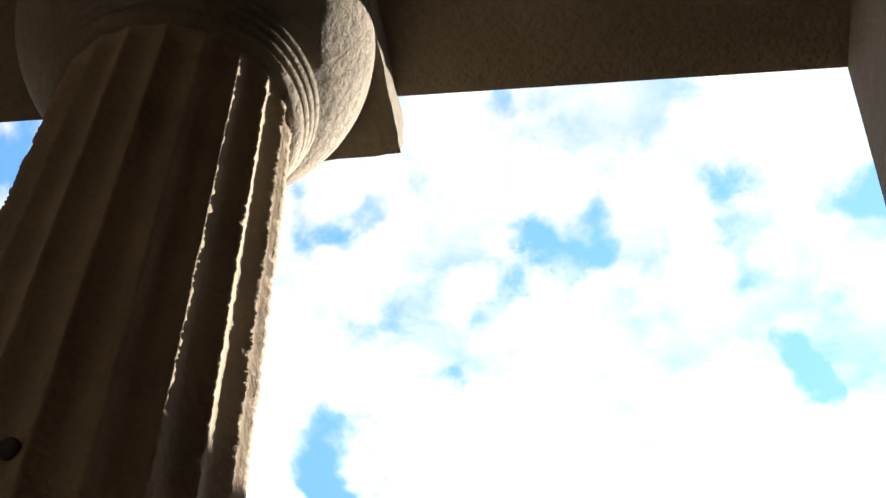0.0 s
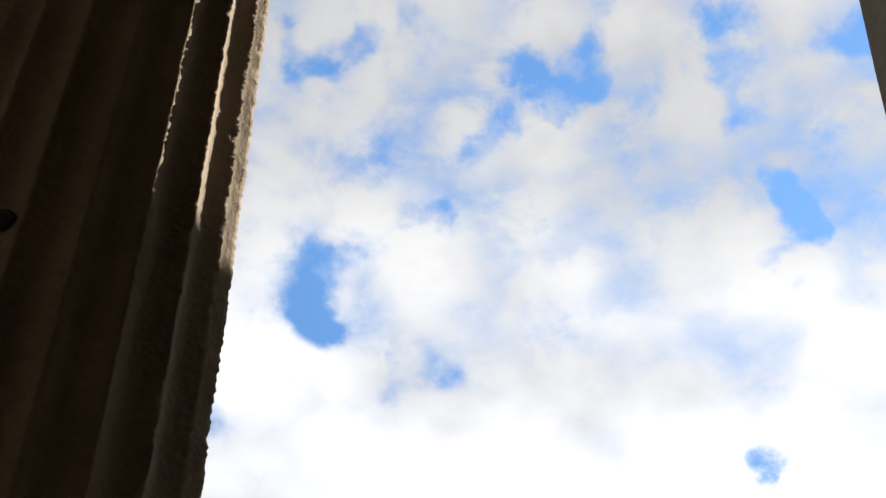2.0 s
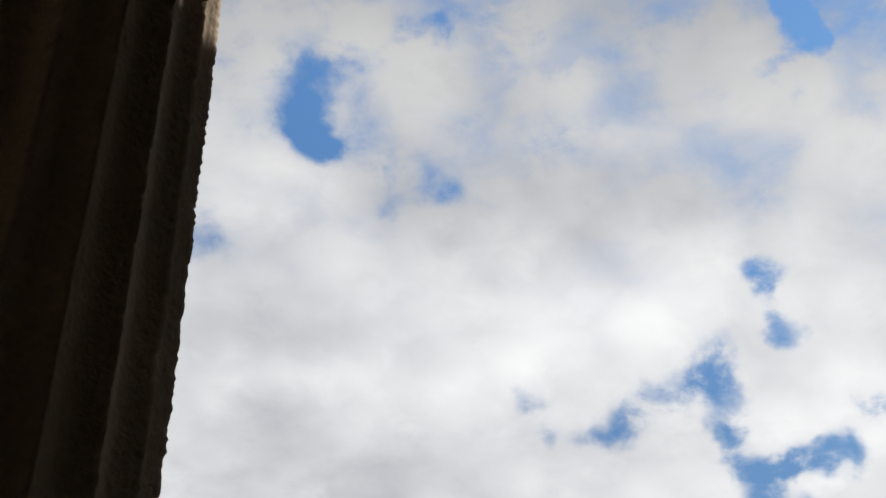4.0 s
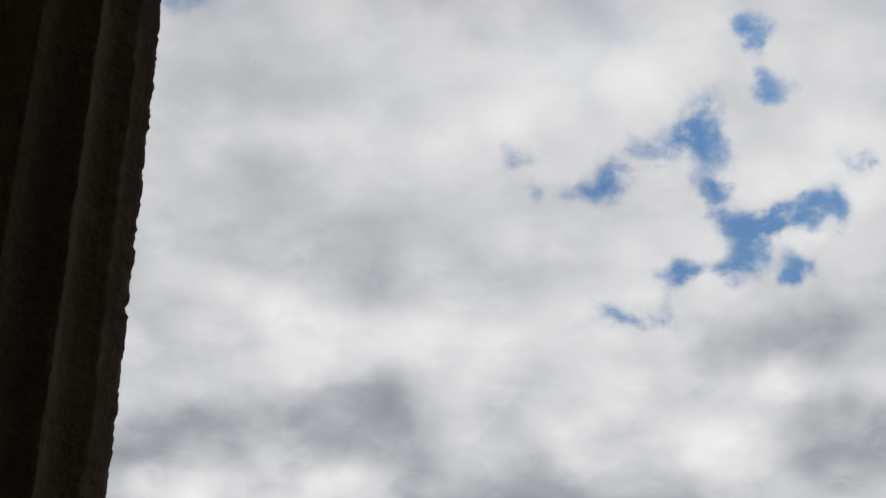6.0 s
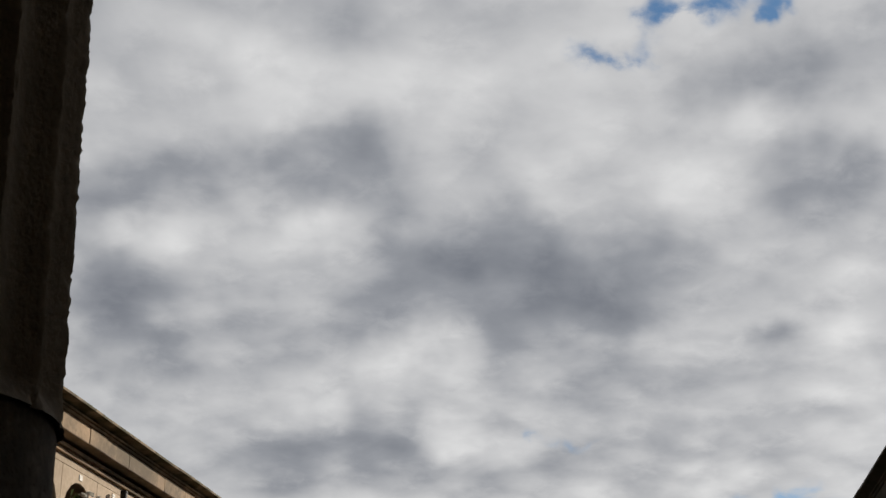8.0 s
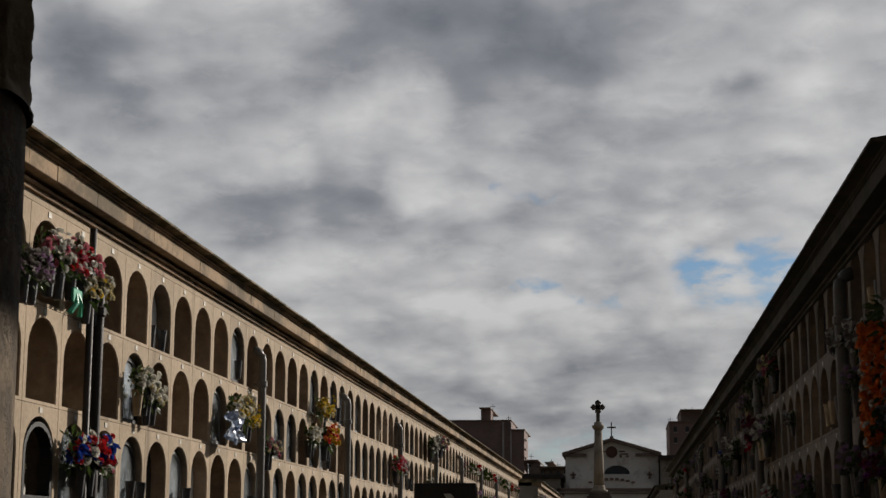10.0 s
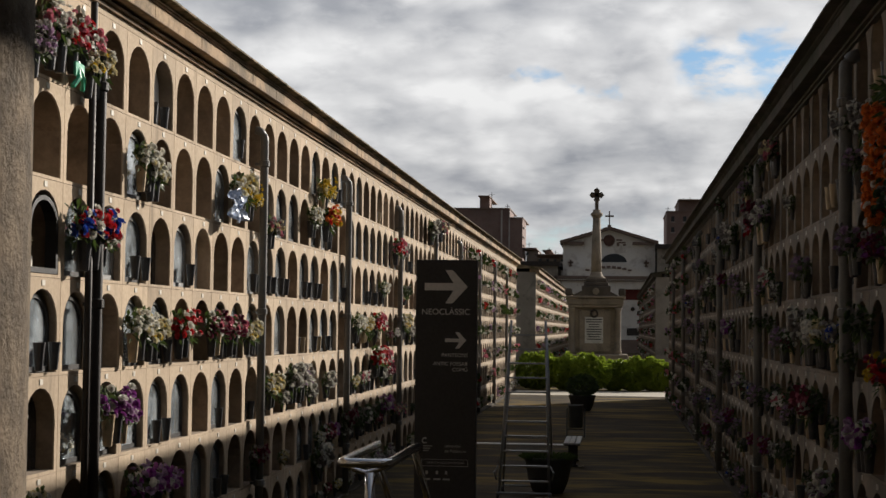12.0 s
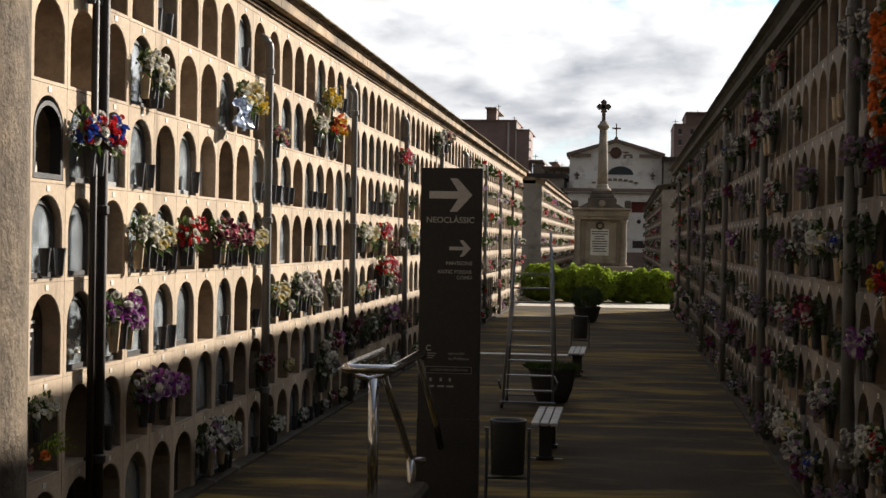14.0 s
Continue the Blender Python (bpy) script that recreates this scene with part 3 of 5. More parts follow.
def portico():
    bm = bmesh.new()
    box(bm, -9.0, 3.0, 2.06, 3.10, 7.83, 9.2)
    bmesh.ops.subdivide_edges(bm, edges=bm.edges, cuts=3, use_grid_fill=True)
    bmesh.ops.transform(bm, matrix=SKEW, verts=bm.verts)
    tagged(finish("architrave", bm, "portico"), "rough rendered stone beam over the portico columns", "beam", kind="structure")
    bm = bmesh.new()
    box(bm, 0.60, 1.55, 2.06, 3.10, FLOOR, 7.835)
    bmesh.ops.subdivide_edges(bm, edges=bm.edges, cuts=12, use_grid_fill=True)
    for v in bm.verts:
        v.co += noise.noise_vector(v.co * 6) * 0.006
    bmesh.ops.transform(bm, matrix=SKEW, verts=bm.verts)
    tagged(finish("corner_pier", bm, "portico"), "square rendered stone pier carrying the portico beam", "pier", kind="structure")
    bm = boxes((-9.0, 3.0, -4.0, 3.5, FLOOR - 1.3, FLOOR))
    tagged(finish("portico_floor", bm, "portico_stone"), "stone floor of the portico", "floor", kind="structure")
    bm = boxes((-9.0, 3.0, -4.0, 2.06, 8.6, 8.9))
    tagged(finish("ceiling", bm, "overhead"), "plastered ceiling of the portico", "ceiling", kind="structure")
    bm = boxes((-9.0, 3.0, -4.3, -4.0, FLOOR, 8.9))
    tagged(finish("wall_south", bm, "inner"), "plastered back wall of the portico", "wall", kind="structure")
    bm = boxes((1.55, 3.0, -4.0, 3.10, FLOOR, 8.6))
    tagged(finish("wall_east", bm, "inner"), "plastered side wall of the portico", "wall", kind="structure")
    # unseen sun blockers added to shade the column: beam, pier and low wall
    bm = boxes((1.97, 2.7, 3.12, 10.4, 5.35, 7.8))
    tagged(finish("shade_beam", bm, "portico"), "added unseen beam that shades the column shaft", "beam", kind="structure")
    bm = boxes((1.97, 2.7, 3.12, 9.7, GROUND, 4.02))
    tagged(finish("shade_parapet", bm, "portico"), "added unseen low wall that shades the column foot", "wall", kind="structure")
    bm = boxes((1.97, 2.7, 9.7, 10.4, GROUND, 5.35))
    tagged(finish("shade_beam_pier", bm, "portico"), "added unseen pier under the shading beam", "pier", kind="structure")


portico()

# ---- walls of burial niches ----
PITCH, ROWH, ROWS_N = 0.77, 0.742, 7
OPEN_W, OPEN_H, SPRING = 0.64, 0.632, 0.37
SILL0 = -0.17
DEPTH = 0.36


def arch_points(w=OPEN_W, h=OPEN_H, spring=SPRING, seg=10):
    """Outline of a niche opening from its lower left round to its lower right."""
    pts = [(-w / 2, 0.0), (-w / 2, spring)]
    for k in range(1, seg):
        a = math.pi - math.pi * k / seg
        pts.append((w / 2 * math.cos(a), spring + (h - spring) * math.sin(a)))
    return pts + [(w / 2, spring), (w / 2, 0.0)]


def niche_cell(bm, off=(0, 0, 0)):
    """One niche: front face with an arched hole, reveals and the back, x along the wall, y inwards."""
    ox, oy, oz = off
    hw, lo, hi = PITCH / 2, -0.025, ROWH - 0.025
    e = 0.004

    def v(x, y, z):
        return bm.verts.new((ox + x, oy + y, oz + z))

    arch = arch_points()
    inner = [v(x, 0, z) for x, z in arch]
    lip = [v(x * 0.985, 0.012, z * 0.992 if z else 0.0) for x, z in arch]
    deep = [v(x * 0.985, DEPTH, z * 0.992) for x, z in arch]
    outer = []
    for x, z in arch:
        if z <= SPRING + 1e-6:
            outer.append((-hw + e if x < 0 else hw - e, z if z > 0 else 0.0))
        else:
            a = math.atan2(z - SPRING, x)
            s = min((hw - e) / max(abs(math.cos(a)), 1e-6), (hi - e - SPRING) / max(math.sin(a), 1e-6))
            outer.append((s * math.cos(a), SPRING + s * math.sin(a)))
    outer_v = [v(x, 0, z) for x, z in outer]
    for k in range(len(arch) - 1):
        bm.faces.new((inner[k], inner[k + 1], outer_v[k + 1], outer_v[k])).material_index = 0
        bm.faces.new((inner[k], lip[k], lip[k + 1], inner[k + 1])).material_index = 0
        bm.faces.new((lip[k], deep[k], deep[k + 1], lip[k + 1])).material_index = 1
    # corners of the front that the fan leaves open
    tl, tr = v(-hw + e, 0, hi - e), v(hw - e, 0, hi - e)
    for k in range(len(outer) - 1):
        (xa, za), (xb, zb) = outer[k], outer[k + 1]
        if abs(xa + hw - e) < 1e-5 and abs(zb - hi + e) < 1e-5 and xb > xa + 1e-4:
            bm.faces.new((outer_v[k], outer_v[k + 1], tl)).material_index = 0
        if abs(za - hi + e) < 1e-5 and abs(xb - hw + e) < 1e-5 and zb < za - 1e-4:
            bm.faces.new((outer_v[k], outer_v[k + 1], tr)).material_index = 0
    # band under the opening
    bl, br = v(-hw + e, 0, lo), v(hw - e, 0, lo)
    bm.faces.new((outer_v[0], inner[0], inner[-1], outer_v[-1], br, bl)).material_index = 0
    bm.faces.new((inner[0], inner[-1], lip[-1], lip[0])).material_index = 0
    bm.faces.new((lip[0], lip[-1], deep[-1], deep[0])).material_index = 1
    bm.faces.new(list(reversed(deep))).material_index = 1
    # number tile over the arch
    hz = OPEN_H + 0.022
    t4 = [(-0.032, hz), (0.032, hz), (0.032, hz + 0.042), (-0.032, hz + 0.042)]
    tf = [v(x, -0.006, z) for x, z in t4]
    tb = [v(x, 0.001, z) for x, z in t4]
    bm.faces.new(tf).material_index = 2
    for k in range(4):
        bm.faces.new((tf[k], tb[k], tb[(k + 1) % 4], tf[(k + 1) % 4])).material_index = 2
    # joint to the next niche
    edge = [(-hw + e, lo), (-hw + e, hi - e), (hw - e, hi - e), (hw - e, lo)]
    back = [(-hw, lo), (-hw, hi), (hw, hi), (hw, lo)]
    for k in range(3):
        bm.faces.new((v(edge[k][0], 0, edge[k][1]), v(edge[k + 1][0], 0, edge[k + 1][1]), v(back[k + 1][0], 0.015, back[k + 1][1]), v(back[k][0], 0.015, back[k][1]))).material_index = 0


def cell_mesh():
    bm = bmesh.new()
    niche_cell(bm)
    bmesh.ops.remove_doubles(bm, verts=bm.verts, dist=1e-5)
    bmesh.ops.recalc_face_normals(bm, faces=bm.faces)
    # the shell is open, so make sure that the front looks outwards
    f = max((f for f in bm.faces if f.material_index == 0), key=lambda f: -f.calc_center_median().y * 1e3 + f.calc_area())
    if f.normal.y > 0:
        bmesh.ops.reverse_faces(bm, faces=bm.faces)
    me = bpy.data.meshes.new("niche")
    bm.to_mesh(me)
    bm.free()
    me.materials.append(M["ochre"])
    me.materials.append(M["recess"])
    me.materials.append(M["tile"])
    return me


CELL = cell_mesh()
# east niches take the ochre copy with shade in its colour
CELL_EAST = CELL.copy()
CELL_EAST.materials[0] = M["weathered_shaded"]


def wall_matrix(side, y, z, x=None):
    """Pose of something on a niche wall: its x along the wall, its y into the wall."""
    if side < 0:
        return pose(XL if x is None else x, y, z, 0, 0, 90)
    return pose(XR if x is None else x, y, z, 0, 0, -90)


def block(name, side, x, y0, cols, label, near, lift=0.0):
    """A long wall of niches with cornice, core and plinth; near: how many columns are single pieces."""
    y1 = y0 + cols * PITCH
    s = side
    top = empty(name, label, "niche wall", kind="structure")

    def prof(rows):
        return [(x - s * p, z + lift) for p, z in rows]

    bm = bmesh.new()
    if s < 0:
        box(bm, x - 3.0, x - DEPTH - 0.004, y0, y1, GROUND, 5.12)
    else:
        box(bm, x + DEPTH + 0.004, x + 3.0, y0, y1, GROUND, 5.12)
    for ya, yb in ((y0 - 0.06, y0), (y1, y1 + 0.06)):
        box(bm, min(x, x + s * 3.0), max(x, x + s * 3.0), ya, yb, GROUND, 5.12)
    part("core", bm, "endwall", top, "plain rendered end and rear walls")
    # band above the top row, up to the cornice
    bm = bmesh.new()
    zt = SILL0 + ROWS_N * ROWH - 0.025
    a, b = sorted((x, x + s * DEPTH))
    box(bm, a, b, y0, y1, zt, 5.12)
    # east frieze and cornice carry their shade in the stone colour
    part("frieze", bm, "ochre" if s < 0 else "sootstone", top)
    bm = bmesh.new()
    extrude_profile(bm, prof([(-0.02, 5.015), (0.03, 5.015), (0.035, 5.030), (0.02, 5.040), (0.02, 5.050), (0.05, 5.055), (0.055, 5.075), (0.03, 5.085), (-0.02, 5.085)]), y0 - 0.08, y1 + 0.08)
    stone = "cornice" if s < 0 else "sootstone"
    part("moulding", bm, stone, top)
    rnd = random.Random(cols)
    # corona: flat stone blocks over a deep shadow
    y = y0 - 0.1
    while y < y1 + 0.05:
        ln = min(rnd.choice((0.36, 0.55, 0.72)) + 0.08 * rnd.random(), y1 + 0.1 - y)
        bm = bmesh.new()
        d = rnd.uniform(-0.003, 0.003)
        extrude_profile(bm, prof([(-0.3, 5.105), (0.155 + d, 5.105), (0.16 + d, 5.11), (0.16 + d, 5.232), (0.155 + d, 5.237), (-0.3, 5.237)]), y + 0.003, y + ln - 0.003)
        part("corona_block", bm, stone, top)
        y += ln
    bm = bmesh.new()
    extrude_profile(bm, prof([(-0.3, 5.238), (0.17, 5.238), (0.175, 5.246), (0.165, 5.252), (0.165, 5.258), (0.185, 5.262), (0.188, 5.272), (0.17, 5.278), (-0.3, 5.278)]), y0 - 0.1, y1 + 0.1)
    part("fillet", bm, stone, top, "thin double fillet of the cornice")
    # hollowed gutter stones with a lip, each a piece of its own length
    y = y0 - 0.12
    while y < y1 + 0.1:
        ln = min(0.92 + 0.1 * rnd.random(), y1 + 0.12 - y)
        if ln < 0.2:
            break
        bm = bmesh.new()
        d, e = rnd.uniform(-0.003, 0.003), rnd.uniform(-0.002, 0.002)
        hollow = [(0.175 + 0.085 * (1 - math.cos(k / 5 * math.pi / 2)) + d, 5.28 + 0.014 * math.sin(k / 5 * math.pi / 2) + e) for k in range(6)]
        extrude_profile(bm, prof([(-3.1, 5.28)] + hollow + [(0.275 + d, 5.296 + e), (0.278 + d, 5.312 + e), (0.262 + d, 5.320 + e), (-1.4, 5.550), (-3.1, 5.330)]), y + 0.003, y + ln - 0.003, 3)
        rough_up(bm, 0.0015, 4)
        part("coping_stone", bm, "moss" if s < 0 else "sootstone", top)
        y += ln
    # kerb along the foot
    bm = bmesh.new()
    a, b = sorted((x - s * 0.14, x + s * 0.05))
    box(bm, a, b, y0, y1, GROUND - 0.05, GROUND + 0.035, bevel=0.01)
    part("kerb", bm, "dirtykerb", top, "low dirty concrete kerb along the foot")
    rest = bmesh.new()
    for c in range(cols):
        for r in range(ROWS_N):
            m = wall_matrix(s, y0 + (c + 0.5) * PITCH, SILL0 + r * ROWH, x)
            if near[0] <= c < near[1]:
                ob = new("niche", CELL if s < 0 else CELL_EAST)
                ob.parent = top
                ob.matrix_basis = m
            else:
                k = len(rest.verts)
                rest.from_mesh(CELL)
                rest.verts.ensure_lookup_table()
                for v in rest.verts[k:]:
                    v.co = m @ v.co
    me = bpy.data.meshes.new("far_niches")
    rest.to_mesh(me)
    rest.free()
    me.materials.append(M["ochre" if s < 0 else "weathered_shaded"])
    me.materials.append(M["recess"])
    me.materials.append(M["tile"])
    ob = new("far_niches", me)
    ob.parent = top
    ob["kind"] = "stuff"
    return top


L_Y0 = 12.7 - 6.16
block("niche_wall_west", -1, XL, L_Y0, 80, "long ochre wall of arched burial niches in seven rows", (5, 48), 0.045)
R_Y0 = RIGHT_END - 66 * PITCH
block("niche_wall_east", 1, XR, R_Y0, 66, "long stained wall of arched burial niches, its render darkened for shade", (0, 43), -0.155)
block("niche_wall_far_west", -1, -3.85, 76.0, 78, "further ochre wall of arched burial niches", (0, 0))
block("niche_wall_far_east", 1, 1.95, 82.0, 78, "further ochre wall of arched burial niches in shade", (0, 0))

# ---- drainpipes ----
def drainpipe(side, y, r, mat, label, second=False):
    x = (XL + 0.11) if side < 0 else (XR - 0.11)
    w = (XL + 0.0) if side < 0 else (XR - 0.0)
    top = empty("drainpipe", label, "drainpipe", "drainpipes on the niche walls", matrix=pose(x, y, 0))
    bm = bmesh.new()
    pts = [(0, 0, GROUND), (0, 0, 2.0), (0, 0, 4.6)]
    for k in range(1, 7):
        a = k / 6 * math.pi / 2
        pts.append(((w - x) * (1 - math.cos(a)), 0, 4.6 + 0.14 * math.sin(a)))
    tube(bm, pts, r, 12)
    part("pipe", bm, mat, top, smooth=True)
    for z in (0.55, 2.55, 4.3):
        bm = bmesh.new()
        lathe(bm, [(r + 0.004, z), (r + 0.016, z + 0.01), (r + 0.016, z + 0.07), (r + 0.004, z + 0.08)], 12)
        box(bm, min(0, w - x), max(0, w - x), -0.012, 0.012, z + 0.02, z + 0.05)
        part("bracket", bm, mat, top)
    if second:
        bm = bmesh.new()
        tube(bm, [(-0.02, -0.14, GROUND), (-0.02, -0.14, 5.0)], 0.03, 8)
        part("cable_pipe", bm, "pipe", top, "thin dark conduit", smooth=True)


for k in range(9):
    drainpipe(-1, 12.45 + 6.04 * k, 0.05, "pipe" if k == 0 else "greypipe", "brown metal drainpipe clamped to the ochre niche wall" if k == 0 else "grey metal drainpipe clamped to the ochre niche wall", k == 0)
for k in range(6):
    drainpipe(1, 13.8 + 8.05 * k - (0.27 if k == 0 else 0.0), 0.055, "greypipe", "grey metal drainpipe clamped to the shaded niche wall")

# ---- what closes the niches ----
def arch_frame_mesh(wide=0.55, high=0.555, front=0.058):
    bm = bmesh.new()
    out_p = arch_points(0.61, 0.585, 0.35)
    in_p = arch_points(wide, high, 0.34)
    rings = []
    for y in (0.09, front):
        rings.append(([bm.verts.new((x, y, z + 0.006)) for x, z in out_p], [bm.verts.new((x, y, max(z, 0.04) + 0.006)) for x, z in in_p]))
    (oa, ia), (ob_, ib) = rings
    n = len(out_p)
    for k in range(n):
        j = (k + 1) % n
        bm.faces.new((ob_[k], ob_[j], ib[j], ib[k]))
        bm.faces.new((oa[k], ob_[k], ob_[j], oa[j]))
        bm.faces.new((ia[k], ia[j], ib[j], ib[k]))
        bm.faces.new((oa[k], oa[j], ia[j], ia[k]))
    bmesh.ops.recalc_face_normals(bm, faces=bm.faces)
    me = bpy.data.meshes.new("frame")
    bm.to_mesh(me)
    bm.free()
    return me


def arch_slab_mesh(w, h, spring, t, y, name):
    bm = bmesh.new()
    pts = arch_points(w, h, spring)
    f = [bm.verts.new((x, y, z + 0.004)) for x, z in pts]
    b = [bm.verts.new((x, y + t, z + 0.004)) for x, z in pts]
    bm.faces.new(f)
    bm.faces.new(list(reversed(b)))
    n = len(pts)
    for k in range(n):
        bm.faces.new((f[k], b[k], b[(k + 1) % n], f[(k + 1) % n]))
    bmesh.ops.recalc_face_normals(bm, faces=bm.faces)
    me = bpy.data.meshes.new(name)
    bm.to_mesh(me)
    bm.free()
    return me


def bars_mesh(seed, y):
    """Rows of short bars for an inscription that cannot be read."""
    r = random.Random(seed)
    bm = bmesh.new()
    for k in range(r.randint(4, 6)):
        z = 0.46 - k * 0.062
        w = r.uniform(0.16, 0.36)
        x = -w / 2
        while x < w / 2 - 0.03:
            ln = r.uniform(0.03, 0.09)
            box(bm, x, min(x + ln, w / 2), y - 0.003, y + 0.001, z, z + 0.024)
            x += ln + 0.016
    me = bpy.data.meshes.new("inscription")
    bm.to_mesh(me)
    bm.free()
    me.materials.append(M["inscription"])
    return me


def with_material(me, mat):
    c = me.copy()
    c.materials.clear()
    c.materials.append(M[mat])
    return c


FRAME = arch_frame_mesh()
FRAMES = [with_material(FRAME, m) for m in ("darkmetal", "alumetal", "steel")]
THICK = with_material(arch_frame_mesh(0.53, 0.55, 0.0), "black")
PANE0 = arch_slab_mesh(0.57, 0.565, 0.345, 0.004, 0.072, "pane")
PANES = [with_material(PANE0, m) for m in ("glass", "clearglass")]
SLAB0 = arch_slab_mesh(0.61, 0.615, 0.36, 0.03, 0.2, "slab")
SLABS = [with_material(SLAB0, m) for m in ("marble", "greystone", "blackstone", "marble", "greystone")]
FRONT0 = arch_slab_mesh(0.61, 0.615, 0.36, 0.03, 0.14, "slab")
FRONTS = [with_material(FRONT0, m) for m in ("marble", "greystone", "blackstone", "greystone")]
BARS_IN = [bars_mesh(k, 0.2) for k in range(5)]
BARS_OUT = [bars_mesh(k + 9, 0.14) for k in range(5)]


def vase_mesh(mat):
    bm = bmesh.new()
    lathe(bm, [(0.022, 0.0), (0.03, 0.005), (0.044, 0.17), (0.05, 0.21), (0.046, 0.212), (0.04, 0.19)], 10)
    me = bpy.data.meshes.new("vase")
    bm.to_mesh(me)
    bm.free()
    me.materials.append(M[mat])
    return me


VASE = vase_mesh("vase")
VASE_TAN = vase_mesh("brass")


def child(name, me, parent, m=None):
    ob = new(name, me)
    ob.parent = parent
    if m is not None:
        ob.matrix_basis = m
    return ob


def glazed_door(m, rnd, side=-1, thick=False):
    k = rnd.choice((0, 0, 0, 0, 1))
    slab = rnd.randrange(5)
    stone = ("white marble", "grey granite", "black granite", "white marble", "grey granite")[slab]
    top = empty("niche_door", "arched glass door before a %s plaque in a burial niche" % stone, "niche door", "glazed niche doors", matrix=m)
    child("frame", THICK if thick else FRAMES[k], top)
    if thick:
        part("card", boxes((-0.17, -0.02, 0.08, 0.085, 0.045, 0.13)), "tile", top, "small cream card")
        bm = bmesh.new()
        for k in range(9):
            add_blossom(bm, Vector((-0.12 + 0.05 * math.cos(k * 2.4), 0.09, 0.25 + 0.055 * math.sin(k * 2.4))), 0.032, rnd, 0)
        part("posy", bm, "petal_cream", top, "small cream posy")
        # black sheet painted in for the dark depth of this open niche
        part("shade_backing", boxes((-0.3, 0.3, 0.3, 0.31, 0.0, 0.62)), "blackstone", top)
        return
    pane = child("pane", PANES[rnd.random() < 0.35], top)
    pane.visible_shadow = False
    s = child("plaque", SLABS[slab], top)
    if rnd.random() < 0.7:
        child("inscription", rnd.choice(BARS_IN), s)["kind"] = "stuff"
    if rnd.random() < 0.55:
        for x in ((-0.16, 0.16) if rnd.random() < 0.6 else (rnd.choice((-0.15, 0.15)),)):
            child("vase", VASE if rnd.random() < (0.93 if side < 0 else 0.75) else VASE_TAN, top, pose(x, -0.04, 0.02))


def gravestone(m, rnd, kind=None, side=-1):
    k = rnd.randrange(4) if kind is None else kind
    stone = ("white marble", "grey granite", "black granite", "grey granite")[k]
    top = empty("gravestone", "%s gravestone closing an arched burial niche" % stone, "gravestone", "gravestones in the niches", matrix=m)
    s = child("slab", FRONTS[k], top)
    child("inscription", rnd.choice(BARS_OUT), s)["kind"] = "stuff"
    if rnd.random() < 0.5:
        for x in ((-0.18, 0.18) if rnd.random() < 0.5 else (rnd.choice((-0.17, 0.17)),)):
            child("vase", VASE if rnd.random() < (0.93 if side < 0 else 0.75) else VASE_TAN, top, pose(x, 0.045, 0.006))


# ---- flowers ----
def blossom_template():
    """A ruffled flower head: three whorls of five petals."""
    vs, fs = [], []
    for ring, (lean, ln, wd) in enumerate(((0.15, 1.0, 0.62), (0.7, 0.85, 0.52), (1.2, 0.7, 0.42))):
        for k in range(5):
            a = 2 * math.pi * (k + ring * 0.37) / 5
            out, side = Vector((math.cos(a), math.sin(a), 0)), Vector((-math.sin(a), math.cos(a), 0))
            way = out * math.cos(lean) + Vector((0, 0, math.sin(lean)))
            i = len(vs)
            vs += [Vector((0, 0, -0.1)), way * ln * 0.7 - side * wd, way * ln + Vector((0, 0, -0.18)) - side * wd * 0.3, way * ln * 0.92 + side * wd * 0.45, way * ln * 0.6 + side * wd + Vector((0, 0, 0.12))]
            fs += [(i, i + 1, i + 2), (i, i + 2, i + 3), (i, i + 3, i + 4)]
    return vs, fs


BLOSSOM = blossom_template()


def add_blossom(bm, at, size, rnd, index):
    vs, fs = BLOSSOM
    q = (Euler((rnd.uniform(0.2, 1.9), 0, rnd.uniform(-1.1, 1.1))).to_matrix() @ Euler((0, 0, rnd.uniform(0, 6))).to_matrix())
    new_v = [bm.verts.new(at + (q @ c) * size) for c in vs]
    for f in fs:
        bm.faces.new([new_v[i] for i in f]).material_index = index


def add_leaf(bm, at, way, ln, w, rnd):
    side = way.cross(Vector((rnd.uniform(-1, 1), rnd.uniform(-1, 1), rnd.uniform(-1, 1)))).normalized()
    tip = at + way * ln + Vector((0, 0, -0.25 * ln))
    mid = at + way * ln * 0.5
    a, b, c, d = bm.verts.new(at), bm.verts.new(mid + side * w), bm.verts.new(tip), bm.verts.new(mid - side * w)
    bm.faces.new((a, b, c))
    bm.faces.new((a, c, d))


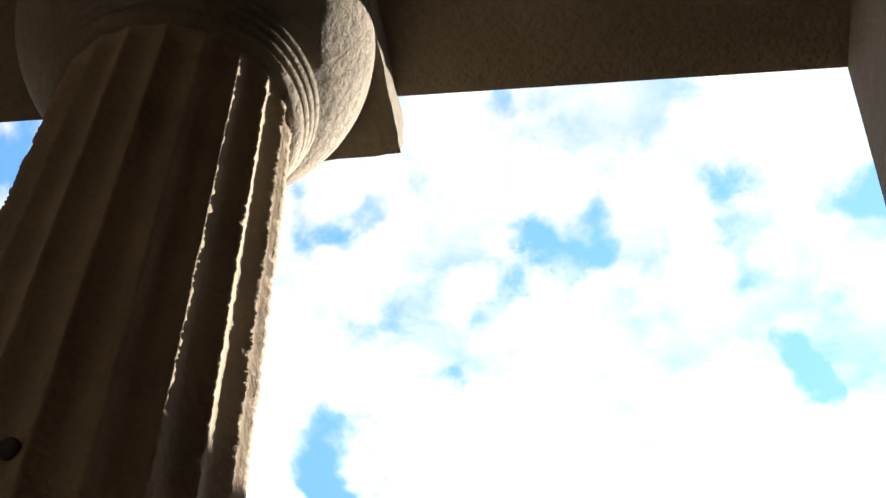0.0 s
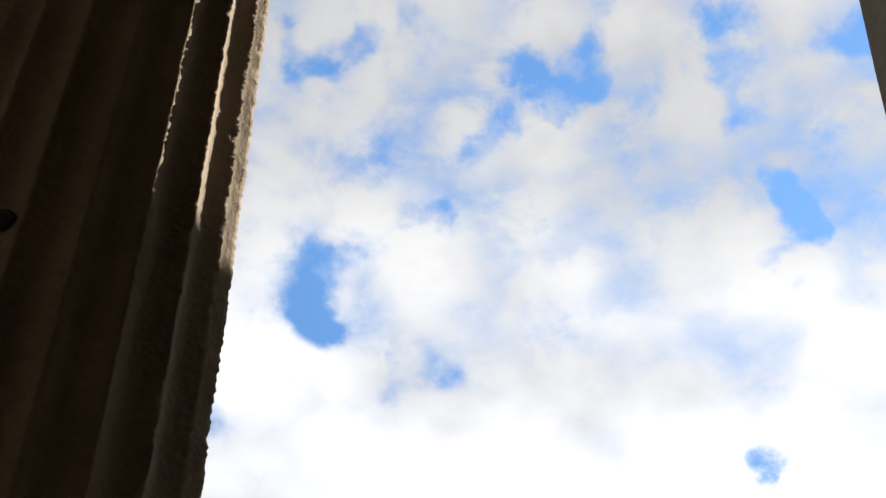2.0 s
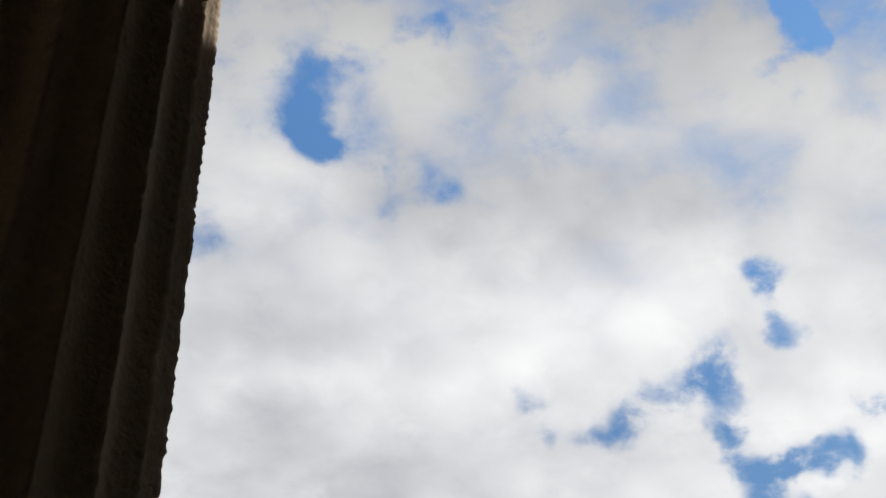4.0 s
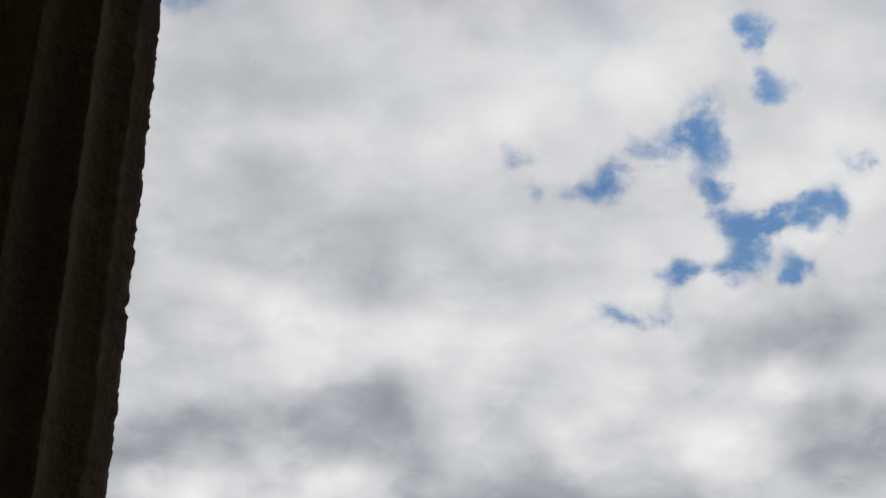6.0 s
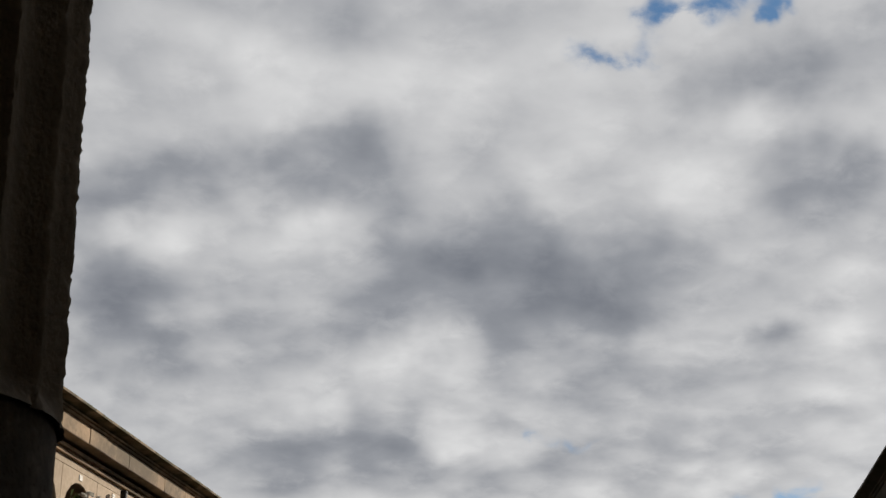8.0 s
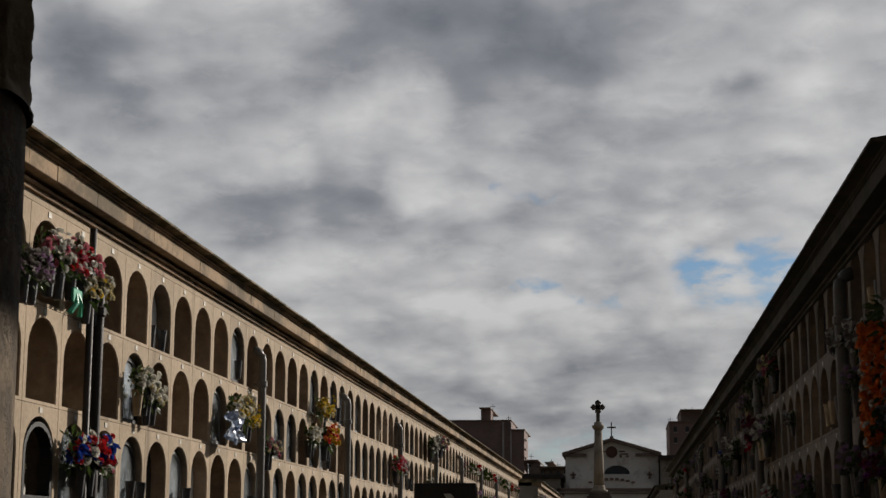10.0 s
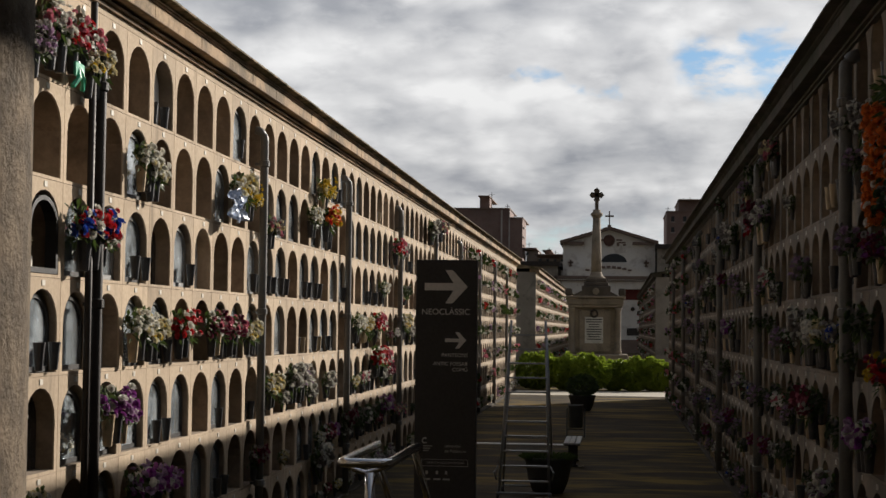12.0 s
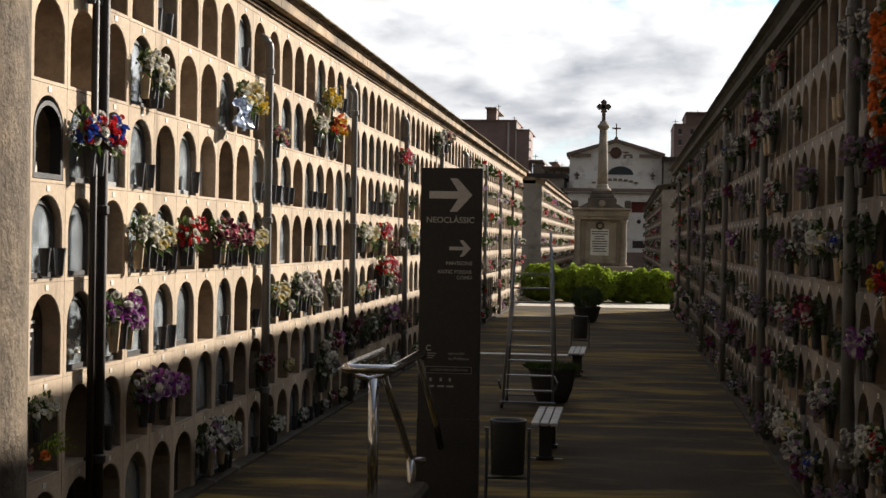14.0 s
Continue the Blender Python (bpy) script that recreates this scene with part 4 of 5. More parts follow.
def bouquet_meshes(colours, seed, width=0.34, heads=24, size=0.031, rise=1.0):
    """Blossoms and foliage of a bouquet that leans out over its vase."""
    r = random.Random(seed)
    bl, fo = bmesh.new(), bmesh.new()
    for k in range(heads):
        u, t = r.uniform(-1, 1), r.random()
        p = Vector((u * width * 0.66, -0.08 - 0.16 * r.random() * (1 - 0.4 * abs(u)), 0.25 + 0.19 * rise * t * (1 - 0.5 * u * u) + r.uniform(-0.04, 0.02)))
        add_blossom(bl, p, size * r.uniform(0.65, 1.25), r, r.randrange(len(colours)) if r.random() < 0.75 else 0)
    for k in range(150):
        p = Vector((r.uniform(-0.5, 0.5) * width * 1.25, -0.05 - 0.07 * r.random(), 0.19 + 0.19 * r.random()))
        w = Vector((p.x * 3 + r.uniform(-0.6, 0.6), -0.35 * r.random(), r.uniform(-0.3, 1.0))).normalized()
        add_leaf(fo, p, w, r.uniform(0.05, 0.12), r.uniform(0.01, 0.02), r)
    for k in range(8):
        x = r.uniform(-0.5, 0.5) * width * 0.7
        tube(fo, [(x * 0.25, -0.07, 0.12), (x, -0.12, 0.32)], 0.004, 4)
    a, b = bpy.data.meshes.new("blossoms"), bpy.data.meshes.new("foliage")
    bl.to_mesh(a)
    fo.to_mesh(b)
    bl.free()
    fo.free()
    for c in colours:
        a.materials.append(M["petal_" + c])
    b.materials.append(M["leaf"])
    return a, b, colours


MIXES = [("white", "cream"), ("red", "white"), ("wine", "pink", "white"), ("cream", "yellow", "white"), ("purple", "white", "mauve"), ("red", "blue", "white"), ("orange", "yellow", "red"),
         ("dusty", "white"), ("pink", "white", "red"), ("mauve", "purple", "white"), ("dusty", "cream", "pink"), ("wine", "dusty"), ("white", "pink"), ("yellow", "cream"), ("white", "dusty", "mauve"), ("red", "wine", "yellow"),
         ("dusty", "mauve"), ("dusty", "blue", "white"), ("wine", "purple", "dusty"), ("leafy", "dusty"), ("leafy", "wine", "white")]
BOUQUETS = [bouquet_meshes(c, 30 + k, 0.36 + 0.03 * (k % 5) + (0.14 if k == 5 else 0), 52 + (k * 7) % 26 + (30 if k == 5 else 0), rise=0.8 if k == 5 else 1.0) for k, c in enumerate(MIXES)]
WORDS = {"leafy": "green leafy", "wine": "dark red", "dusty": "faded grey", "mauve": "mauve", "cream": "cream"}


def bouquet(kind, m, rnd, scale=1.0, vases=True):
    bl, fo, cols = BOUQUETS[kind]
    words = " and ".join(WORDS.get(c, c) for c in cols[:2])
    top = empty("bouquet", "bouquet of %s flowers in a niche vase" % words, "flowers", "bouquets on the niche walls", matrix=m @ Matrix.Scale(scale, 4))
    child("blossoms", bl, top)
    child("foliage", fo, top)
    if vases:
        for x in ((-0.08, 0.09) if scale > 0.95 else (0.0,)):
            child("vase", VASE if rnd.random() < (0.9 if m.translation.x < 0 else 0.75) else VASE_TAN, top, pose(x, -0.08, 0.03 + 0.01 * (x > 0)))


def cell_y(y0, c):
    return y0 + (c + 0.5) * PITCH


def on_wall(side, y, z):
    return wall_matrix(side, y, z)


# bouquets that stand out: along the wall, height of the sill, kind, scale
HIGH_W = [(12.25, 2.8, 5, 1.35), (12.72, 2.87, 12, 0.85), (13.75, 3.56, 0, 1.1), (14.05, 3.5, 0, 1.0), (17.3, 3.58, 3, 1.25), (17.85, 3.58, 13, 1.0), (22.4, 4.0, 13, 1.2), (22.7, 3.6, 6, 1.25), (21.6, 3.6, 0, 1.1),
          (19.0, 3.32, 10, 1.0), (30.0, 3.55, 8, 1.3), (35.6, 4.22, 7, 1.4), (37.5, 4.4, 10, 1.3), (11.4, 4.25, 12, 1.25), (11.9, 4.3, 8, 1.15), (12.3, 4.18, 3, 1.05), (10.95, 4.15, 16, 1.0)]
MIDDLE_W = [(13.6, 2.06, 0, 1.2), (14.1, 2.06, 3, 1.0), (15.05, 2.06, 1, 1.2), (16.3, 2.06, 2, 1.2), (17.1, 2.06, 2, 1.1), (17.95, 2.06, 3, 1.0), (25.4, 2.12, 0, 1.2), (26.3, 2.12, 3, 1.1), (27.5, 2.12, 8, 1.3), (31.0, 2.14, 3, 1.3),
            (12.95, 1.38, 4, 1.25), (13.35, 1.38, 4, 0.9), (19.1, 1.38, 3, 1.1), (20.3, 1.38, 7, 1.3), (20.9, 1.38, 14, 1.2), (27.5, 1.5, 1, 1.4), (28.3, 1.5, 8, 1.3)]
LOW_W = [(13.8, 0.66, 9, 1.3), (14.45, 0.66, 9, 1.1), (11.2, 0.85, 0, 0.9), (15.9, -0.05, 14, 1.3), (16.6, -0.05, 0, 1.2), (22.2, 0.18, 7, 1.4), (24.6, 0.64, 11, 1.2), (28.4, 0.66, 9, 1.3), (18.4, 0.6, 11, 1.0),
         (23.2, 0.6, 9, 1.0), (26.2, 0.6, 14, 1.1), (25.0, 0.62, 19, 1.2), (25.8, 0.62, 19, 1.2), (26.9, 0.62, 19, 1.2)]
PICKED_E = [(12.55, 1.32, 9, 1.05), (12.95, 1.3, 4, 0.95), (14.8, 0.66, 14, 1.2), (12.0, 0.62, 0, 1.1), (11.75, 0.66, 1, 0.9), (11.8, 1.85, 15, 0.95), (15.9, 2.05, 7, 1.4), (15.2, 2.05, 0, 1.2), (21.4, 3.5, 11, 1.5), (22.1, 3.5, 8, 1.2),
            (20.8, 3.52, 14, 1.3), (15.9, 1.34, 2, 1.3), (25.9, 3.5, 7, 1.5), (13.7, 3.9, 7, 0.9), (17.6, 0.0, 0, 1.4), (20.3, 2.8, 12, 1.0), (26.7, 2.1, 9, 1.2), (19.6, 4.25, 10, 1.2), (18.6, 1.32, 12, 1.0), (16.9, -0.1, 14, 1.3)]
# what closes the nearest niches, row by row along the wall: g glass, o open, w white slab, also put in for lit open
# niches, b black slab, also put in for niches dark with shade, s stone, t thick frame
NEAR_W = {6: (13.09, "oowooogooooogoggog"), 5: (11.55, "ooogooogoogggogg"), 4: (11.55, "tgggbgwoogggoggoggoogg"), 3: (11.55, "ggwggoogggogobgggogg"), 2: (11.55, "bgggggogobg"), 1: (11.55, "oogoobggob"), 0: (11.55, "obogo")}
NEAR_E = {6: (14.165, "oogogooo"), 5: (14.165, "ggoooo"), 4: (11.085, "ogooggbog")}
KINDS = {"g": "glass", "o": "open", "w": "white", "b": "black", "s": "stone", "t": "thick"}


def fill_wall(side, y0, cols, near, seed, dens):
    rnd = random.Random(seed)
    x = XL if side < 0 else XR
    far_slab, far_flower = bmesh.new(), bmesh.new()
    runs = {}
    for r in range(ROWS_N):
        for c in range(cols):
            y = cell_y(y0, c)
            m = wall_matrix(side, y, SILL0 + r * ROWH)
            # neighbours tend to be alike
            if rnd.random() < 0.45 or r not in runs:
                u = rnd.random()
                empty_share = (0.5 if r == 6 else (0.27 if r > 3 else 0.14)) * (1.0 if side < 0 else 0.7)
                runs[r] = "open" if u < empty_share else ("glass" if u < empty_share + 0.45 * (1 - empty_share) + 0.12 else "stone")
            kind = runs[r]
            start, letters = (NEAR_W if side < 0 else NEAR_E).get(r, (0.0, ""))
            at = round((y - start) / PITCH)
            if 0 <= at < len(letters):
                kind = KINDS[letters[at]]
            if near[0] <= c < near[1]:
                if kind in ("glass", "thick"):
                    glazed_door(m, rnd, side, kind == "thick")
                elif kind in ("stone", "black", "white"):
                    gravestone(m, rnd, {"black": 2, "white": 0}.get(kind), side)
                p = (dens if r < 5 else dens * 0.35) * (1.0 + (c / 22.0 if side < 0 else 0.0))
                if rnd.random() < p and not (side < 0 and 0 <= at < len(letters)):
                    bouquet(rnd.choice((16, 16, 17, 19, 18, 19, 7, 14, 7, 16, 20, 19) if side > 0 else (0, 0, 0, 7, 7, 2, 10, 11, 12, 14, 14, 3, 16, 19)), m @ pose(rnd.uniform(-0.2, 0.2), 0, rnd.uniform(-0.02, 0.04) if side < 0 else rnd.uniform(-0.1, 0.25)), rnd, rnd.uniform(0.6, 1.1))
            elif c >= near[1]:
                if kind != "open":
                    k = len(far_slab.verts)
                    far_slab.from_mesh(FRONT0)
                    far_slab.verts.ensure_lookup_table()
                    far_slab.faces.ensure_lookup_table()
                    for v in far_slab.verts[k:]:
                        v.co = m @ v.co
                    mi = rnd.randrange(4)
                    for f in far_slab.faces[-(2 + len(arch_points())):]:
                        f.material_index = mi
                if rnd.random() < max(0.55, dens):
                    at = m @ Vector((0, -0.12, 0.3))
                    ci = rnd.choice((0, 0, 0, 3, 3, 3, 4, 2, 5, 5, 1))
                    for k in range(7):
                        add_blossom(far_flower, at + Vector((rnd.uniform(-0.05, 0.05), rnd.uniform(-0.22, 0.22), rnd.uniform(-0.12, 0.14))), rnd.uniform(0.045, 0.075), rnd, ci if rnd.random() < 0.6 else 5)
    ob = finish("far_gravestones", far_slab, ["marble", "greystone", "blackstone", "greystone"])
    tagged(ob, "grey, white and black gravestones in the distant niches", "gravestones", kind="stuff")
    ob = finish("far_flowers", far_flower, ["petal_white", "petal_red", "petal_pink", "petal_dusty", "petal_mauve", "leaf"])
    tagged(ob, "mixed flowers and greenery on the distant niches", "flowers", kind="stuff")
    for y, z, kind, sc in (HIGH_W + MIDDLE_W + LOW_W if side < 0 else PICKED_E):
        bouquet(kind, on_wall(side, y, z), rnd, sc)


fill_wall(-1, L_Y0, 80, (5, 48), 11, 0.22)
fill_wall(1, R_Y0, 66, (0, 43), 23, 0.6)


bouquet(0, on_wall(-1, 12.32, 1.18) @ pose(0, 0.25, 0), random.Random(5), 0.95, vases=False)
bouquet(0, on_wall(-1, 12.32, 1.42) @ pose(0.06, 0.24, 0), random.Random(6), 0.7, vases=False)


def fern(m):
    top = empty("fern_frond", "green fern fronds with an orange flower in a niche", "plant", matrix=m)
    r = random.Random(12)
    bm = bmesh.new()
    for s in (-0.5, 0.0, 0.45):
        for k in range(14):
            t = k / 13
            p = Vector((0.02 + 0.3 * t, -0.05 - 0.12 * t + 0.1 * s * t, 0.12 + 0.16 * t - 0.08 * t * t + 0.12 * s * t))
            for q in (-1, 1):
                add_leaf(bm, p, Vector((0.5, 0.2 * q, 0.75 * q)).normalized(), 0.09 * (1.1 - t), 0.012, r)
    part("frond", bm, "hedge", top)
    bm = bmesh.new()
    for k in range(5):
        add_blossom(bm, Vector((r.uniform(-0.04, 0.04), -0.1, 0.1 + r.uniform(-0.03, 0.03))), 0.035, r, 0)
    part("blossoms", bm, "petal_orange", top)


fern(wall_matrix(-1, 11.3, 0.66))


def far_fill(side, x, y0, cols, seed):
    rnd = random.Random(seed)
    slab, fl = bmesh.new(), bmesh.new()
    n = 2 + len(arch_points())
    for c in range(0, cols):
        for r in range(ROWS_N):
            m = wall_matrix(side, cell_y(y0, c), SILL0 + r * ROWH, x)
            if rnd.random() < 0.8:
                k = len(slab.verts)
                slab.from_mesh(FRONT0)
                slab.verts.ensure_lookup_table()
                slab.faces.ensure_lookup_table()
                for v in slab.verts[k:]:
                    v.co = m @ v.co
                mi = rnd.randrange(3)
                for f in slab.faces[-n:]:
                    f.material_index = mi
            if rnd.random() < 0.55:
                at = m @ Vector((0, -0.12, 0.3))
                ci = rnd.choice((0, 0, 0, 3, 3, 3, 4, 2, 5, 5, 1))
                for k in range(3):
                    add_blossom(fl, at + Vector((rnd.uniform(-0.05, 0.05), rnd.uniform(-0.22, 0.22), rnd.uniform(-0.12, 0.14))), rnd.uniform(0.06, 0.1), rnd, ci if rnd.random() < 0.6 else 5)
    tagged(finish("far_gravestones", slab, ["marble", "greystone", "blackstone"]), "gravestones in the niches beyond the cross lane", "gravestones", kind="stuff")
    tagged(finish("far_flowers", fl, ["petal_white", "petal_red", "petal_pink", "petal_dusty", "petal_mauve", "leaf"]), "flowers on the niches beyond the cross lane", "flowers", kind="stuff")


far_fill(-1, -3.85, 76.0, 78, 5)
far_fill(1, 1.95, 82.0, 78, 6)


def orange_wreath():
    """A tall hanging cluster of orange flowers."""
    top = empty("flower_garland", "tall hanging garland of orange and white flowers", "flowers", matrix=wall_matrix(1, 11.55, 3.1))
    r = random.Random(8)
    bm = bmesh.new()
    for k in range(420):
        t = r.random()
        z = 0.1 + 0.84 * t
        w = 0.27 * math.sin(math.pi * min(1.0, 0.12 + t * 0.8)) + 0.05
        a = r.uniform(0, math.pi)
        p = Vector((w * math.cos(a), -0.06 - 0.2 * math.sin(a) * r.uniform(0.6, 1), z))
        add_blossom(bm, p, r.uniform(0.03, 0.042), r, 0 if r.random() < 0.9 - 0.35 * (abs(t - 0.5) < 0.2 and abs(p.x) < 0.12) else 1)
    part("blossoms", bm, ["petal_orange", "petal_white"], top)
    bm = bmesh.new()
    for k in range(120):
        p = Vector((r.uniform(-0.2, 0.2), -0.1, 0.1 + r.random()))
        add_leaf(bm, p, Vector((r.uniform(-1, 1), -0.6, r.uniform(-0.5, 0.6))).normalized(), r.uniform(0.08, 0.16), 0.02, r)
    part("foliage", bm, "leaf", top)


orange_wreath()


def wrapping():
    """Crumpled blue and white wrapping paper round a bouquet, and a green bow."""
    r = random.Random(3)
    bm = bmesh.new()
    rings = []
    for k in range(7):
        rad = 0.03 + 0.046 * k
        rings.append([bm.verts.new((rad * math.cos(a) * 1.15, -0.2 + 0.05 * math.cos(5 * a) * k / 6 + r.uniform(-0.022, 0.022), 0.12 + rad * math.sin(a) * 0.62 + r.uniform(-0.014, 0.014))) for a in [2 * math.pi * j / 36 for j in range(36)]])
    for a, b in zip(rings, rings[1:]):
        for j in range(36):
            bm.faces.new((a[j], a[(j + 1) % 36], b[(j + 1) % 36], b[j]))
    ob = finish("flower_wrapping", bm, "wrap", matrix=wall_matrix(-1, 16.85, 3.6))
    tagged(ob, "crumpled blue and white wrapping round a bouquet", "wrapping paper")
    bm = bmesh.new()
    for s in (-1, 1):
        tube(bm, [(0, -0.16, 0.1), (0.05 * s, -0.2, -0.03), (0.11 * s, -0.17, -0.1)], 0.022, 6)
    box(bm, -0.1, 0.1, -0.19, -0.17, -0.02, 0.09, bevel=0.005)
    ob = finish("ribbon_bow", bm, "ribbon", matrix=wall_matrix(-1, 11.72, 4.32))
    tagged(ob, "bright green ribbon bow hanging from a bouquet", "ribbon")


wrapping()

# ---- signpost ----
SIGN_X0, SIGN_X1, SIGN_Y, SIGN_TOP = -1.62, -1.13, 12.66, 2.97


def words(name, text, size, x, z, y, mat, parent, align="LEFT"):
    cu = bpy.data.curves.new(name, "FONT")
    cu.body, cu.size, cu.align_x, cu.align_y, cu.extrude = text, size, align, "CENTER", 0.0012
    ob = bpy.data.objects.new(name, cu)
    scene.collection.objects.link(ob)
    me = bpy.data.meshes.new_from_object(ob.evaluated_get(bpy.context.evaluated_depsgraph_get()))
    bpy.data.objects.remove(ob)
    me.materials.clear()
    me.materials.append(M[mat])
    out = new(name, me)
    out.parent = parent
    out.matrix_basis = pose(x, y, z, 90, 0, 0)
    return out


def arrow(bm, cx, cz, w, h, y):
    s = h * 0.11
    p = [(-w / 2, -s), (w * 0.17, -s), (-0.02 * w, -h / 2), (0.15 * w, -h / 2), (w / 2, 0), (0.15 * w, h / 2), (-0.02 * w, h / 2), (w * 0.17, s), (-w / 2, s)]
    f = [bm.verts.new((cx + a, y, cz + b)) for a, b in p]
    g = [bm.verts.new((cx + a, y + 0.004, cz + b)) for a, b in p]
    bm.faces.new(f)
    for k in range(len(p)):
        bm.faces.new((f[k], g[k], g[(k + 1) % len(p)], f[(k + 1) % len(p)]))


def sign():
    top = empty("sign_totem", "tall dark brown sign totem with white arrows and lettering", "sign")
    bm = boxes((SIGN_X0, SIGN_X1, SIGN_Y, SIGN_Y + 0.09, GROUND, SIGN_TOP), bevel=0.004)
    part("panel", bm, "sign", top)
    bm = boxes((SIGN_X0 - 0.004, SIGN_X1 + 0.004, SIGN_Y - 0.004, SIGN_Y + 0.094, GROUND, 0.97), bevel=0.003)
    part("foot_panel", bm, "sign", top, "plain lower panel")

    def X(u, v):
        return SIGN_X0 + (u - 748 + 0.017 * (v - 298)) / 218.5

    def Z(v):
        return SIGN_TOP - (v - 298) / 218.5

    y = SIGN_Y - 0.002
    bm = bmesh.new()
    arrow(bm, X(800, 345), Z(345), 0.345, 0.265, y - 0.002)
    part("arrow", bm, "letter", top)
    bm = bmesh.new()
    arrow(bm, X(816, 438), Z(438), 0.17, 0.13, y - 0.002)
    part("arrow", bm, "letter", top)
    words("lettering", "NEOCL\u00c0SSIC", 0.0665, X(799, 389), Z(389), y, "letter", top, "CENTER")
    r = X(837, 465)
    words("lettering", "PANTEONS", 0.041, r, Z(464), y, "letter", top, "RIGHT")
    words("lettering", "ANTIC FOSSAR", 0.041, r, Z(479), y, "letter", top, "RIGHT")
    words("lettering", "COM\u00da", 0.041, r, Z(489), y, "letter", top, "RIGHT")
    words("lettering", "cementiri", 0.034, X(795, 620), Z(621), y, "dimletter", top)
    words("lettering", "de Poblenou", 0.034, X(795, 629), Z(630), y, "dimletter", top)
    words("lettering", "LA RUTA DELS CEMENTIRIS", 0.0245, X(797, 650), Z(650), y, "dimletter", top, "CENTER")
    # round mark and rows too small to read
    bm = bmesh.new()
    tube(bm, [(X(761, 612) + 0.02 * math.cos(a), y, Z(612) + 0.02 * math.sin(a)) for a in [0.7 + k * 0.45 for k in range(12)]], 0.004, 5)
    part("round_mark", bm, "letter", top)
    bm = bmesh.new()
    for k in range(3):
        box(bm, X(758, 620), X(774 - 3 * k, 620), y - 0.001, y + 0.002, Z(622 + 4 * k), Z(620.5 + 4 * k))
    part("small_print", bm, "dimletter", top)
    bm = bmesh.new()
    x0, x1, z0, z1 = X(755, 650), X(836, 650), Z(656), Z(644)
    for a in ((x0, x1, z0, z0 + 0.003), (x0, x1, z1 - 0.003, z1), (x0, x0 + 0.003, z0, z1), (x1 - 0.003, x1, z0, z1)):
        box(bm, a[0], a[1], y - 0.001, y + 0.002, a[2], a[3])
    part("border", bm, "dimletter", top)
    bm = bmesh.new()
    for cx in (764, 782, 798):
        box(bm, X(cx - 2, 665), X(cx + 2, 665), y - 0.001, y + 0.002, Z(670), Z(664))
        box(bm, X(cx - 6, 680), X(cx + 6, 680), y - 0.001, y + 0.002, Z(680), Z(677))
    part("pictogram", bm, "dimletter", top)["kind"] = "stuff"


sign()

# ---- stair rail and its stone cheek ----
def handrail():
    top = empty("handrail", "polished steel handrail with a looped end by the steps", "handrail")
    zr, r = 1.55, 0.031
    xa, xb, y0, y1 = -1.80, -1.49, 10.25, 11.9
    bm = bmesh.new()
    pts = [(xa, y1, zr), (xa, y0 + 0.08, zr)]
    for k in range(1, 6):
        a = k / 6 * math.pi / 2
        pts.append((xa + 0.07 * (1 - math.cos(a)), y0 + 0.08 - 0.08 * math.sin(a), zr))
    pts.append((xb - 0.07, y0, zr))
    for k in range(1, 6):
        a = k / 6 * math.pi / 2
        pts.append((xb - 0.07 + 0.07 * math.sin(a), y0 + 0.08 * (1 - math.cos(a)), zr))
    pts += [(xb, y0 + 0.09, zr), (xb, y1 - 0.12, zr), (xb, y1, zr - 0.03)]
    tube(bm, pts, r, 14)
    part("top_rail", bm, "steel", top, smooth=True)
    bm = bmesh.new()
    tube(bm, [(-1.655, 10.6, 0.5), (-1.655, 10.6, 1.46)], 0.036, 14)
    part("post", bm, "steel", top, smooth=True)
    bm = bmesh.new()
    tube(bm, [(-1.80, 10.6, 1.52), (-1.76, 10.6, 1.475), (-1.685, 10.6, 1.455), (-1.61, 10.6, 1.475), (-1.52, 10.6, 1.52)], 0.018, 8)
    part("bracket", bm, "steel", top, smooth=True)
    bm = bmesh.new()
    tube(bm, [(-1.61, 10.75, 1.47), (-1.565, 11.3, 1.05), (-1.535, 11.62, 0.79), (-1.515, 11.68, 0.765), (-1.44, 11.72, 0.765)], 0.027, 12)
    part("sloping_rail", bm, "steel", top, smooth=True)
    bm = bmesh.new()
    tube(bm, [(xb - 0.03, y1 - 0.05, 1.53), (-1.44, 12.35, 1.0), (-1.42, 12.6, 0.75)], 0.027, 12)
    part("sloping_rail", bm, "steel", top, smooth=True)
    bm = bmesh.new()
    tube(bm, [(-1.53, 11.62, 0.4), (-1.53, 11.62, 0.78)], 0.03, 12)
    part("post", bm, "steel", top, smooth=True)
    bm = boxes((-1.78, -1.4, 10.5, 11.7, GROUND, 0.61), bevel=0.03)
    bmesh.ops.subdivide_edges(bm, edges=bm.edges, cuts=3, use_grid_fill=True)
    rough_up(bm, 0.012, 5)
    tagged(finish("stair_cheek_wall", bm, "dirtykerb"), "low weathered concrete cheek wall beside the steps", "low wall", kind="structure")


handrail()

